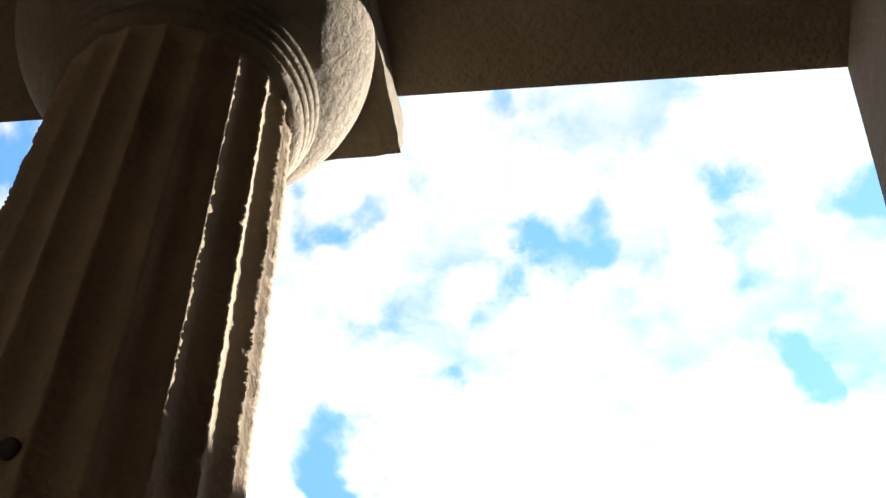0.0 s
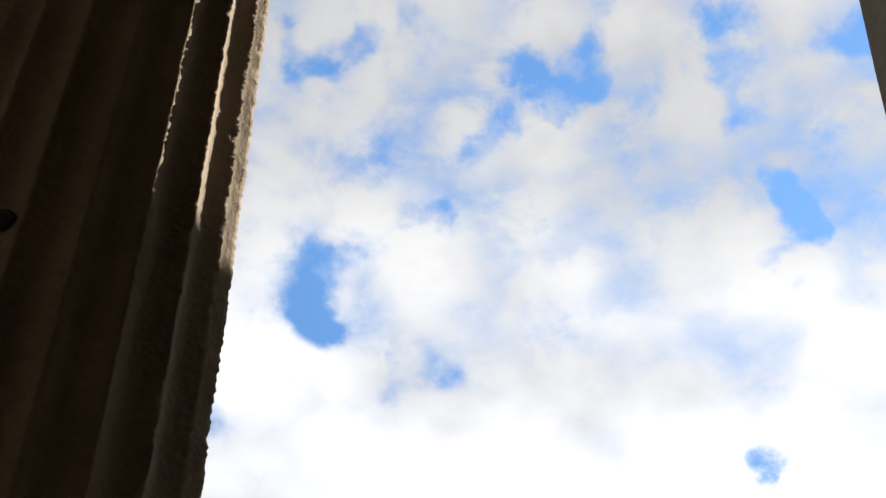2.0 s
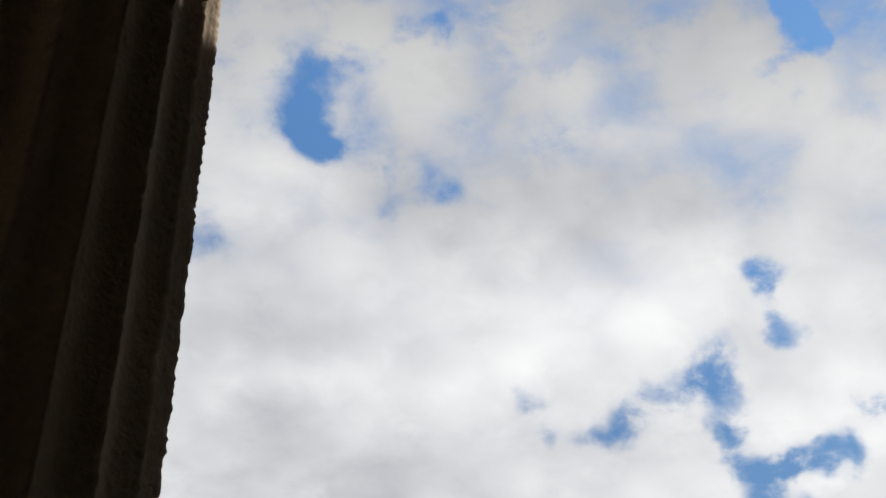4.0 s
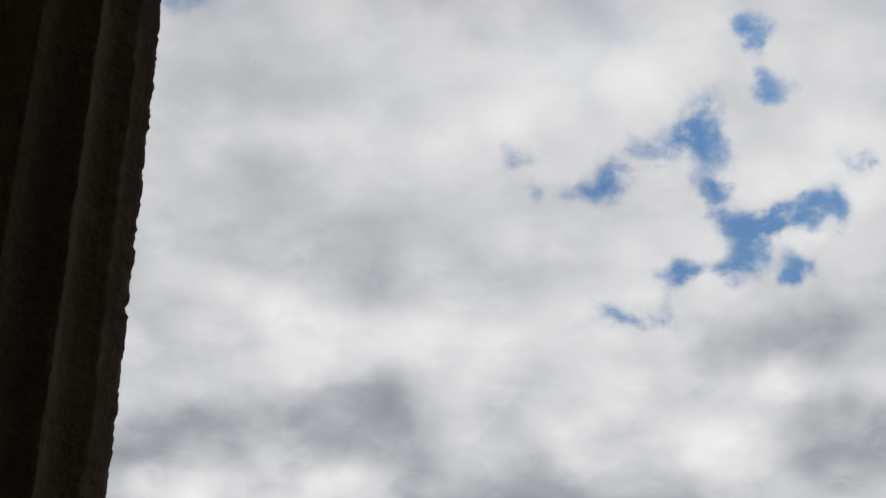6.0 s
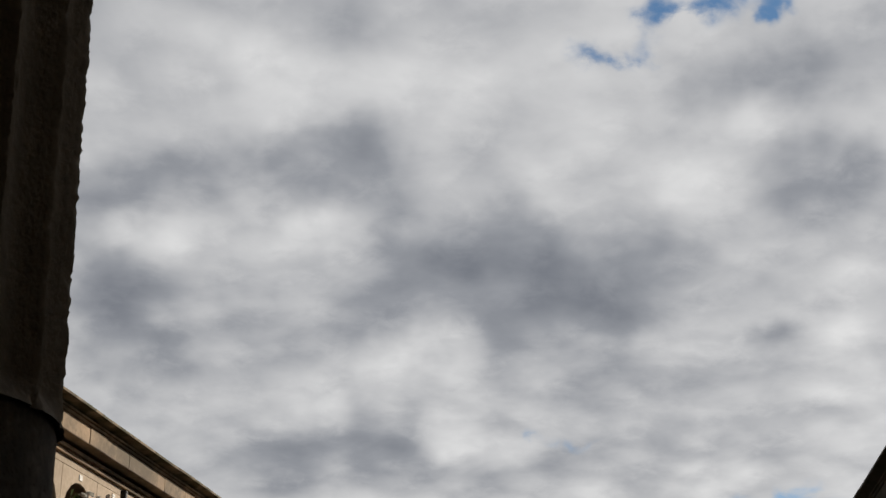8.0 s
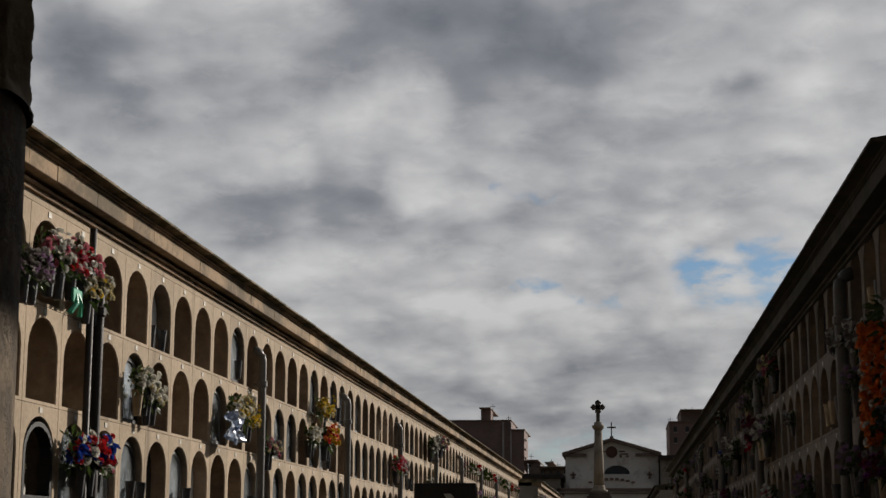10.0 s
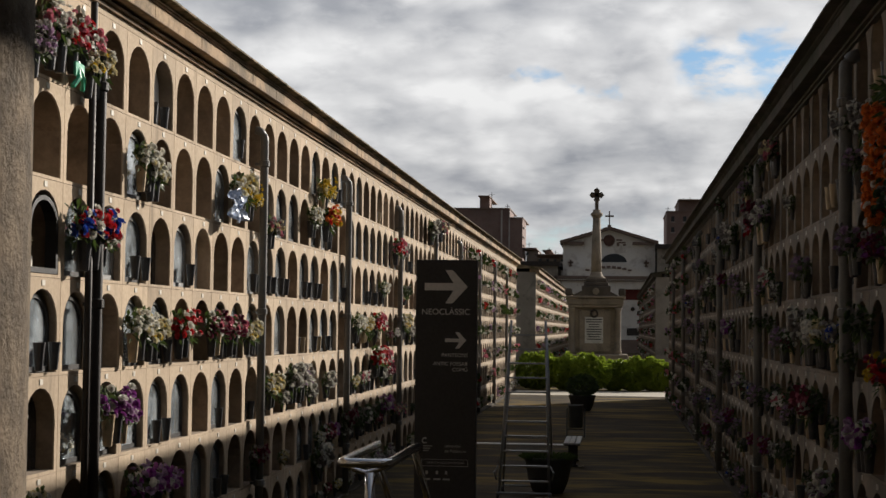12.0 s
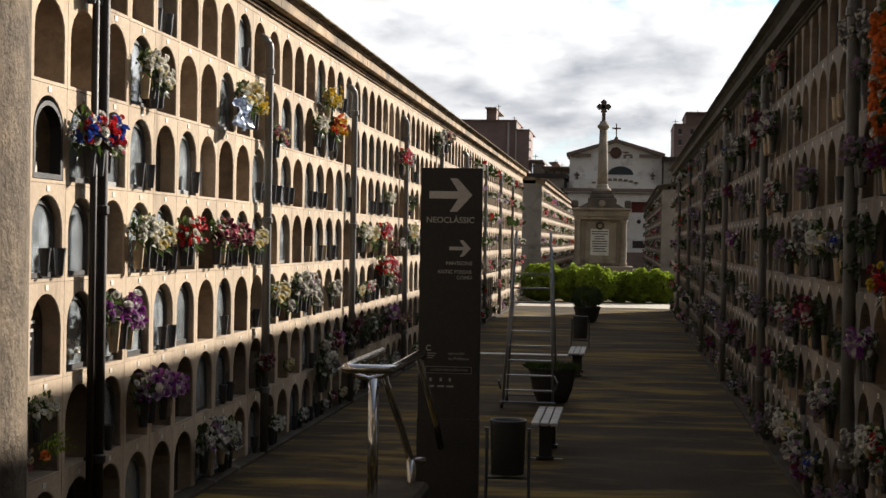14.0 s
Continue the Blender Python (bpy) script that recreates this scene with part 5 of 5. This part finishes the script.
# ---- lane furniture ----
def litter_bin(x, y):
    top = empty("litter_bin", "dark metal litter bin hung in a tubular frame", "bin", "litter bins in the lane", matrix=pose(x, y, GROUND))
    bm = bmesh.new()
    lathe(bm, [(0.15, 0.24), (0.165, 0.245), (0.178, 0.76), (0.184, 0.765), (0.184, 0.785), (0.17, 0.785), (0.165, 0.76), (0.155, 0.27)], 24, cap=False)
    lathe(bm, [(0.02, 0.26), (0.156, 0.26)], 24)
    part("bucket", bm, "bluetone", top, smooth=True)
    for s in (-1, 1):
        bm = bmesh.new()
        tube(bm, [(0.21 * s, 0, 0.68), (0.215 * s, 0, 0.0)], 0.017, 8)
        box(bm, 0.21 * s - 0.02, 0.21 * s + 0.02, -0.02, 0.02, 0.66, 0.70)
        part("leg", bm, "bluetone", top)
    bm = bmesh.new()
    tube(bm, [(-0.21, 0, 0.2), (0.21, 0, 0.2)], 0.014, 8)
    part("crossbar", bm, "bluetone", top)


def bench(x, y, ln):
    top = empty("bench", "backless park bench with weathered pale slats", "bench", "benches in the lane", matrix=pose(x, y, GROUND))
    for k in range(3):
        bm = boxes((-0.155 + k * 0.107, -0.155 + k * 0.107 + 0.095, 0, ln, 0.43, 0.47), bevel=0.008)
        part("slat", bm, "slat", top)
    for yy in (0.35, ln - 0.4):
        bm = boxes((-0.075, 0.075, yy, yy + 0.09, 0.04, 0.40), (-0.15, 0.15, yy - 0.01, yy + 0.10, 0.395, 0.43), (-0.1, 0.1, yy - 0.03, yy + 0.12, 0.0, 0.04), bevel=0.006)
        part("pedestal", bm, "black", top)
    for s in (-1, 1):
        bm = boxes((s * 0.16 - 0.05, s * 0.16 + 0.05, 0.3, 0.36, 0.0, 0.02))
        part("foot_plate", bm, "kerb", top)


def planter(x, y, rad, h, name_label, plant):
    top = empty("planter", name_label, "planter", matrix=pose(x, y, GROUND))
    bm = bmesh.new()
    lathe(bm, [(rad * 0.6, 0.0), (rad * 0.68, 0.03), (rad * 0.85, h * 0.35), (rad * 0.97, h * 0.8), (rad * 1.04, h * 0.93), (rad * 1.04, h), (rad * 0.93, h), (rad * 0.9, h * 0.86)], 28, cap=False)
    lathe(bm, [(0.01, h * 0.86), (rad * 0.9, h * 0.86)], 28)
    part("bowl", bm, "pot", top, smooth=True)
    r = random.Random(int(y))
    bm = bmesh.new()
    if plant == "grass":
        for k in range(900):
            a, d = r.uniform(0, 6.283), rad * 0.9 * math.sqrt(r.random())
            p = Vector((d * math.cos(a), d * math.sin(a), h * 0.86))
            w = Vector((math.cos(a) * d / rad * 0.9 + r.uniform(-0.3, 0.3), math.sin(a) * d / rad * 0.9 + r.uniform(-0.3, 0.3), 1.0)).normalized()
            add_leaf(bm, p, w, r.uniform(0.12, 0.26), 0.011, r)
    else:
        for k in range(2600):
            v = Vector((r.gauss(0, 1), r.gauss(0, 1), r.gauss(0, 1))).normalized()
            q = Vector((v.x * 0.48, v.y * 0.48, h + 0.3 + v.z * 0.36)) * 1.0
            q += v * 0.06 * noise.noise(v * 4)
            add_leaf(bm, q - v * r.uniform(0, 0.12), (v + Vector((r.uniform(-1, 1), r.uniform(-1, 1), r.uniform(-1, 1))) * 0.7).normalized(), 0.075, 0.024, r)
    part("plant", bm, "leaf", top)


def ladder(x, y):
    """A wheeled platform ladder, about 2.7 m high."""
    top = empty("wheeled_ladder", "grey aluminium wheeled platform ladder for the high niches", "ladder", matrix=pose(x, y, GROUND))
    H = 2.72
    for s in (-1, 1):
        bm = bmesh.new()
        tube(bm, [(0.385 * s, 0.0, 0.05), (0.27 * s, 0.9, H)], 0.02, 8)
        part("stile", bm, "alu", top, smooth=True)
        bm = bmesh.new()
        tube(bm, [(0.40 * s, 1.15, 0.05), (0.29 * s, 1.0, H * 0.9)], 0.017, 8)
        part("rear_leg", bm, "alu", top, smooth=True)
        bm = bmesh.new()
        tube(bm, [(0.39 * s, 0.1, 0.15), (0.3 * s, 1.04, 1.6)], 0.011, 6)
        part("brace", bm, "alu", top)
        for yy in (0.02, 1.15):
            bm = bmesh.new()
            tube(bm, [(0.40 * s - 0.02, yy, 0.055), (0.40 * s + 0.02, yy, 0.055)], 0.055, 12)
            part("wheel", bm, "black", top)
    for k in range(11):
        t = (k + 1) / 12
        w = 0.385 + (0.27 - 0.385) * t
        z, yy = 0.05 + (H - 0.05) * t, 0.9 * t
        bm = boxes((-w, w, yy - 0.05, yy + 0.05, z - 0.012, z + 0.012))
        part("tread", bm, "alu", top)
    bm = bmesh.new()
    tube(bm, [(-0.42, 0.0, 0.1), (0.42, 0.0, 0.1)], 0.016, 6)
    tube(bm, [(-0.42, 1.15, 0.1), (0.42, 1.15, 0.1)], 0.016, 6)
    part("base_bar", bm, "alu", top)
    bm = bmesh.new()
    tube(bm, [(-0.42, 0, 0.3), (-0.45, -0.06, 0.42), (-0.40, 0.05, 0.5)], 0.016, 6)
    tube(bm, [(0.42, 0, 0.3), (0.45, -0.06, 0.42), (0.40, 0.05, 0.5)], 0.016, 6)
    part("brake_lever", bm, "alu", top)


litter_bin(-1.115, 15.9)
litter_bin(-0.98, 38.5)
bench(-0.875, 18.45, 1.85)
bench(-0.845, 30.1, 2.0)
planter(-1.09, 25.6, 0.375, 0.56, "dark bowl planter filled with green grassy plants", "grass")
planter(-1.1, 51.2, 0.42, 0.5, "dark planter with a clipped round bush", "bush")
ladder(-1.41, 24.4)

# ---- the hedge before the monument ----
def shrub(cx, cy, rx, ry, h, seed, count):
    r = random.Random(seed)
    top = empty("clipped_shrub", "rounded bright green clipped shrub in the cross lane bed", "shrub", "shrubs before the monument", matrix=pose(cx, cy, GROUND))
    bm = bmesh.new()
    for k in range(6):
        a = r.uniform(0, 6.28)
        tube(bm, [(0.1 * math.cos(a), 0.1 * math.sin(a), 0), (rx * 0.5 * math.cos(a), ry * 0.5 * math.sin(a), h * 0.6)], 0.03, 5)
    part("branch", bm, "stem", top)
    bm = bmesh.new()
    for k in range(count):
        v = Vector((r.gauss(0, 1), r.gauss(0, 1), r.gauss(0, 1))).normalized()
        if v.z < 0:
            v = Vector((v.x, v.y, v.z * 0.9))
        bump = 1 + 0.16 * noise.noise(Vector((v.x * 2.6 + seed, v.y * 2.6, v.z * 2.6))) + 0.07 * noise.noise(v * 9)
        q = Vector((v.x * rx, v.y * ry, h * 0.5 + v.z * h * 0.5)) * bump
        q.z = max(q.z, 0.02)
        add_leaf(bm, q - v * r.uniform(0, 0.1), (v + Vector((r.uniform(-1, 1), r.uniform(-1, 1), r.uniform(-0.6, 1))) * 0.8).normalized(), 0.13, 0.05, r)
    part("crown", bm, "hedge", top)


shrub(-3.4, 68.9, 1.0, 0.85, 1.5, 1, 9000)
shrub(-2.1, 68.7, 0.75, 0.75, 1.36, 2, 6500)
shrub(-1.15, 68.3, 0.85, 0.75, 1.42, 3, 7500)
shrub(-0.1, 69.0, 0.6, 0.65, 1.22, 4, 4600)
shrub(0.75, 68.8, 0.8, 0.75, 1.3, 5, 6500)
shrub(1.65, 68.8, 0.75, 0.75, 1.3, 6, 6000)


# ---- monument ----
def monument():
    s = 76.0 / 66.0   # it stands beyond the shrubs

    def Zs(z):
        return 2.4 + (z - 2.4) * s

    cx, cy = -0.86 * s, 76.0
    top = empty("stone_monument", "weathered stone monument with plinth, column and cross", "monument", matrix=pose(cx, cy, 0))

    def P(name, rows, bevel=0.03, mat="monument", label=""):
        bm = boxes(*[(a * s, b * s, c, d, Zs(e), Zs(f)) for a, b, c, d, e, f in rows], bevel=bevel)
        return part(name, bm, mat, top, label)

    bm = boxes((-1.35 * s, 1.3 * s, -1.45, 1.45, GROUND, Zs(1.42)), bevel=0.05)
    part("base", bm, "monument", top)
    P("core", [(-0.9, 0.85, -0.85, 0.85, 1.42, 3.3)])
    for x in (-0.98, 0.9):
        bm = bmesh.new()
        lathe(bm, [(0.17, Zs(1.42)), (0.17, Zs(1.55)), (0.145, Zs(1.6)), (0.125, Zs(3.15)), (0.16, Zs(3.2)), (0.17, Zs(3.3))], 16, x * s, -0.95)
        part("pilaster", bm, "monument", top, smooth=True)
    P("panel", [(-0.68, 0.62, -0.92, -0.84, 1.5, 3.2)])
    P("plaque", [(-0.44, 0.30, -0.945, -0.918, 1.85, 2.92)], 0.005, "marble", "pale marble inscription plaque")
    bm = bmesh.new()
    r = random.Random(2)
    for k in range(9):
        w = r.uniform(0.2, 0.33) * s
        box(bm, -0.07 * s - w, -0.07 * s + w, -0.951, -0.944, Zs(2.8 - k * 0.1), Zs(2.84 - k * 0.1))
    part("inscription", bm, "darkmetal", top)["kind"] = "stuff"
    bm = bmesh.new()
    tube(bm, [(-0.06 * s + 0.15 * math.cos(a), -0.97, Zs(3.06) + 0.15 * math.sin(a)) for a in [k * 6.283 / 16 for k in range(16)]], 0.05, 7, closed=True)
    part("wreath", bm, "darkroof", top, "dark bronze wreath")
    P("entablature", [(-1.12, 1.08, -1.1, 1.1, 3.3, 3.42), (-1.16, 1.12, -1.15, 1.15, 3.42, 3.68), (-1.24, 1.2, -1.25, 1.25, 3.68, 3.78)])
    # pedimented cap with ears
    for x0, x1 in ((-1.24, -0.95), (0.91, 1.2)):
        bm = bmesh.new()
        box(bm, x0 * s, x1 * s, -1.25, -0.9, Zs(3.78), Zs(4.08), bevel=0.06)
        part("corner_ear", bm, "monumentdark", top)
    bm = bmesh.new()
    vs = [(-0.95, 3.78), (-0.4, 4.08), (0.0, 4.16), (0.36, 4.08), (0.91, 3.78)]
    f = [bm.verts.new((x * s, -1.2, Zs(z))) for x, z in vs]
    g = [bm.verts.new((x * s, 1.2, Zs(z))) for x, z in vs]
    bm.faces.new(f)
    bm.faces.new(list(reversed(g)))
    for k in range(5):
        bm.faces.new((f[k], g[k], g[(k + 1) % 5], f[(k + 1) % 5]))
    bmesh.ops.recalc_face_normals(bm, faces=bm.faces)
    part("pediment", bm, "monumentdark", top)
    bm = bmesh.new()
    lathe(bm, [(0.16, 0), (0.16, 0.04), (0.1, 0.06)], 14)
    bmesh.ops.transform(bm, matrix=pose(0, -1.2, Zs(3.96), 90), verts=bm.verts)
    part("rosette", bm, "monument", top)
    P("step", [(-0.58, 0.6, -0.7, 0.7, 4.0, 4.2)], mat="monumentdark")
    P("step", [(-0.5, 0.5, -0.58, 0.58, 4.2, 4.36)], mat="monumentdark")
    P("step", [(-0.42, 0.44, -0.48, 0.48, 4.36, 4.5)], mat="monumentdark")
    bm = bmesh.new()
    lathe(bm, [(0.36 * s, Zs(4.5)), (0.34 * s, Zs(4.58)), (0.26 * s, Zs(4.62)), (0.245 * s, Zs(4.7)), (0.222 * s, Zs(4.77))], 20)
    part("column_base", bm, "monument", top, smooth=True)
    bm = bmesh.new()
    lathe(bm, [(0.215 * s, Zs(4.77)), (0.205 * s, Zs(5.5)), (0.155 * s, Zs(7.02))], 20)
    part("column", bm, "monument", top, smooth=True)
    bm = bmesh.new()
    lathe(bm, [(0.16 * s, Zs(7.0)), (0.18 * s, Zs(7.04)), (0.245 * s, Zs(7.1)), (0.25 * s, Zs(7.2)), (0.17 * s, Zs(7.24)), (0.15 * s, Zs(7.34)), (0.1 * s, Zs(7.36))], 16)
    part("capital", bm, "monument", top, smooth=True)
    # flared cross in a lozenge shape
    bm = bmesh.new()
    box(bm, -0.075 * s, 0.075 * s, -0.09, 0.09, Zs(7.34), Zs(7.8))
    for a in range(4):
        q = pose(0, 0, Zs(7.95), 0, 90 * a, 0)
        k = len(bm.verts)
        pts = [(-0.06, 0.0), (-0.13, 0.2), (0.0, 0.31), (0.13, 0.2), (0.06, 0.0)]
        f = [bm.verts.new(q @ Vector((x * s, -0.08, z * s))) for x, z in pts]
        g = [bm.verts.new(q @ Vector((x * s, 0.08, z * s))) for x, z in pts]
        bm.faces.new(f)
        bm.faces.new(list(reversed(g)))
        for j in range(5):
            bm.faces.new((f[j], g[j], g[(j + 1) % 5], f[(j + 1) % 5]))
    bmesh.ops.recalc_face_normals(bm, faces=bm.faces)
    part("cross", bm, "monumentdark", top, "blackened stone cross")


monument()


# ---- chapel ----
def gable(bm, pts, y0, y1):
    f = [bm.verts.new((x, y0, z)) for x, z in pts]
    g = [bm.verts.new((x, y1, z)) for x, z in pts]
    bm.faces.new(f)
    bm.faces.new(list(reversed(g)))
    n = len(pts)
    for k in range(n):
        bm.faces.new((f[k], g[k], g[(k + 1) % n], f[(k + 1) % n]))
    bmesh.ops.recalc_face_normals(bm, faces=bm.faces)


def chapel():
    s, cy = 1.8, 180.0

    def q(x, z):
        return x * s, 2.4 + (z - 2.4) * s

    def quad(x0, x1, z0, z1, y0, y1):
        return (x0 * s, x1 * s, cy + y0, cy + y1, 2.4 + (z0 - 2.4) * s, 2.4 + (z1 - 2.4) * s)

    top = empty("chapel", "pale rendered cemetery chapel with a low gable and cross", "chapel")
    bm = bmesh.new()
    gable(bm, [q(-3.36, 0.9), q(2.36, 0.9), q(2.36, 7.75), q(-0.49, 8.6), q(-3.36, 7.75)], cy, cy + 22)
    part("wall", bm, "chapel", top)
    bm = bmesh.new()
    gable(bm, [q(-3.55, 7.72), q(-0.49, 8.62), q(2.55, 7.72), q(2.55, 7.92), q(-0.49, 8.82), q(-3.55, 7.92)], cy - 0.5, cy + 22.3)
    part("roof", bm, "chapeltrim", top)
    for x0, x1 in ((-3.3, -2.05), (0.95, 2.3)):
        bm = boxes(quad(x0, x1, 7.68, 7.86, -0.35, 0))
        part("cornice_return", bm, "chapeltrim", top)
    # round window and lunette
    bm = bmesh.new()
    lathe(bm, [(0.36 * s, 0), (0.36 * s, 0.12), (0.3 * s, 0.14)], 24)
    bmesh.ops.transform(bm, matrix=pose(-0.5 * s, cy, q(0, 7.95)[1], 90), verts=bm.verts)
    part("round_window", bm, "terracotta", top, "round dark terracotta relief")
    bm = bmesh.new()
    gable(bm, [q(-0.98 + 0.79 * (1 - math.cos(math.pi * k / 12)), 6.6 + 0.52 * math.sin(math.pi * k / 12)) for k in range(13)], cy - 0.06, cy + 0.3)
    part("lunette_window", bm, "windowdark", top, "dark half-round window")
    bm = bmesh.new()
    for x, z, w, h in ((0.12, 7.98, 0.2, 0.05), (0.3, 7.82, 0.22, 0.05), (0.05, 7.72, 0.08, 0.12), (0.45, 7.68, 0.1, 0.06), (-1.0, 7.98, 0.2, 0.05), (-1.2, 7.8, 0.2, 0.05)):
        box(bm, *quad(x - w, x + w, z - h, z + h, -0.05, 0), bevel=0.04)
    part("relief", bm, "chapeltrim", top)
    # low curved pediment before it
    bm = bmesh.new()
    pts = [(-3.1, 5.7), (2.05, 5.7), (2.05, 5.98)] + [(2.0 - 5.05 * t, 5.98 + 0.52 * math.sin(math.pi * t)) for t in [k / 10 for k in range(1, 10)]] + [(-3.1, 5.98)]
    gable(bm, [q(*p) for p in pts], cy - 1.6, cy)
    part("lower_pediment", bm, "chapel", top)
    bm = bmesh.new()
    for k in range(9):
        t = (k - 4) / 4
        box(bm, *quad(-0.52 + t * 1.3 - 0.12, -0.52 + t * 1.3 + 0.12, 6.02 + 0.16 * (1 - t * t), 6.12 + 0.22 * (1 - t * t), -1.68, -1.58), bevel=0.03)
    part("garland_relief", bm, "chapeltrim", top)
    bm = boxes(quad(-3.85, 2.2, 5.52, 5.7, -2.0, 0), quad(-3.75, 2.1, 5.38, 5.52, -1.8, 0))
    part("cornice", bm, "chapeltrim", top)
    bm = bmesh.new()
    for k in range(46):
        x = -3.7 + k * 0.126
        box(bm, *quad(x, x + 0.06, 5.42, 5.5, -1.95, -1.78))
    part("dentil_row", bm, "chapel", top)
    bm = boxes(quad(-3.4, 2.05, 4.9, 5.38, -1.6, 0), quad(-3.4, 0.45, 0.9, 4.9, -1.6, 0), quad(0.45, 2.05, 0.9, 4.25, -1.2, 0))
    part("porch_wall", bm, "chapel", top)
    bm = boxes(quad(0.45, 2.05, 4.25, 4.9, -1.25, 0))
    part("red_band", bm, "redpaint", top, "dark red painted band")
    bm = boxes(quad(0.62, 1.7, 2.05, 2.5, -1.24, -1.1))
    part("dark_bench", bm, "darkroof", top, "dark opening low in the wall")
    bm = bmesh.new()
    lathe(bm, [(0.13 * s, 0), (0.13 * s, 0.1), (0.08 * s, 0.12)], 14)
    bmesh.ops.transform(bm, matrix=pose(0.98 * s, cy - 1.2 * 1.0 - 0.02, q(0, 3.68)[1], 90), verts=bm.verts)
    part("wreath", bm, "darkroof", top)
    bm = bmesh.new()
    for k in range(4):
        box(bm, *quad(0.2, 2.3, 0.9 + 0.22 * k, 1.12 + 0.22 * k, -3.0 + 0.4 * k, -1.2))
    part("steps", bm, "chapeltrim", top)
    bm = boxes(quad(-0.53, -0.45, 8.82, 9.78, -0.1, 0.1), quad(-0.76, -0.22, 9.42, 9.52, -0.1, 0.1), quad(-0.6, -0.38, 8.78, 8.92, -0.25, 0.25))
    part("roof_cross", bm, "chapeltrim", top)
    for x in (-2.88, 1.8):
        bm = boxes(quad(x - 0.16, x + 0.16, 6.5, 6.62, -0.15, 0), quad(x - 0.05, x + 0.05, 6.36, 6.74, -0.15, 0), quad(x - 0.1, x + 0.1, 6.32, 6.4, -0.15, 0))
        part("wall_cross", bm, "chapeltrim", top)


chapel()


# ---- the town behind ----
def town():
    s, cy = 2.0, 300.0

    def quad(x0, x1, z0, z1, y0=0.0, y1=20.0):
        return (x0 * s, x1 * s, cy + y0, cy + y1, 2.4 + (z0 - 2.4) * s, 2.4 + (z1 - 2.4) * s)

    def flats(label, bodies, wins, mat, mast):
        top = empty("apartment_building", label, "building", "buildings beyond the cemetery")
        for b in bodies:
            part("wall", boxes(quad(*b)), mat, top)
            part("parapet", boxes(quad(b[0] - 0.06, b[1] + 0.06, b[3], b[3] + 0.1, -0.3, 20.3)), "chapeltrim", top)
        for x, z, w, h in wins:
            win = part("window", boxes(quad(x, x + w, z, z + h, -0.12, 0.2)), "windowdark", top)
            part("sill", boxes(quad(x - 0.05, x + w + 0.05, z - 0.07, z, -0.3, 0)), "greybld", win)
        bm = bmesh.new()
        for x, z, h in mast:
            a = quad(x, x, z, z + h)
            tube(bm, [(a[0], cy + 3, a[4]), (a[0], cy + 3, a[5])], 0.06, 5)
            tube(bm, [(a[0] - 0.5, cy + 3, a[5] - 0.4), (a[0] + 0.5, cy + 3, a[5] - 0.4)], 0.04, 5)
        part("aerial", bm, "darkroof", top)

    wl = []
    flats("dark red brick flats with stepped roofline beyond the cemetery", [(-16, -10.1, -1, 13.63, 0, 14), (-13.0, -12.06, 13.63, 14.8, 2, 8), (-10.1, -8.86, -1, 12.75, 0, 12)], wl, "brick", [(-11.9, 13.7, 1.6), (-10.4, 13.7, 0.5)])
    part_strip = boxes(quad(-10.9, -10.75, 9, 13.5, -0.3, 0.1), quad(-10.16, -10.05, 9, 13.5, -0.3, 0.1), quad(-8.86, -8.72, 11.9, 12.0, 1, 5), quad(-8.86, -8.72, 11.0, 11.1, 1, 5), quad(-8.86, -8.72, 10.2, 10.3, 1, 5))
    tagged(finish("facade_strips", part_strip, "greybld"), "pale downpipes and balcony slabs on the brick flats", "facade trim", kind="structure")
    wr = [(5.0 + 1.1 * k, 12.5 - 1.0 * j, 0.3, 0.5) for k in range(3) for j in range(2)]
    flats("brown brick flats with a set-back top storey", [(4.6, 12, -1, 13.4, 0, 20), (5.7, 12, 13.4, 14.5, 1.5, 18)], wr, "brick", [(6.8, 14.5, 0.4), (6.2, 14.5, 0.3), (4.75, 13.5, 0.5)])
    flats("pale low flats far behind the chapel", [(-8.75, -7.6, -1, 9.9, 10, 30), (-7.6, -4.6, -1, 9.3, 14, 40), (-6.9, -6.2, 9.3, 9.7, 14, 30), (2.6, 4.6, -1, 9.0, 20, 40)],
          [(-8.5, 9.3, 0.25, 0.25), (-7.3, 8.7, 0.25, 0.25), (-6.6, 8.7, 0.25, 0.25), (-5.9, 8.7, 0.25, 0.25), (-5.2, 8.7, 0.25, 0.25)], "greybld", [(-8.3, 9.9, 0.7), (-5.8, 9.3, 0.5), (-6.4, 9.7, 0.4), (-5.1, 9.3, 0.35)])
    top = empty("low_outbuilding", "low dark roofed outbuilding beside the chapel", "building")
    part("wall", boxes((-14, -6.6, 178, 190, GROUND, 9.4)), "endwall", top)
    part("roof", boxes((-14.3, -6.3, 177.6, 190.4, 9.4, 9.9)), "darkroof", top)
    top = empty("low_outbuilding", "low grey outbuilding with a dark roof behind the niches", "building")
    part("wall", boxes((4.4, 16, 178, 190, GROUND, 11.4)), "endwall", top)
    part("roof", boxes((4.2, 16.3, 177.6, 190.4, 11.4, 11.9)), "darkroof", top)


town()
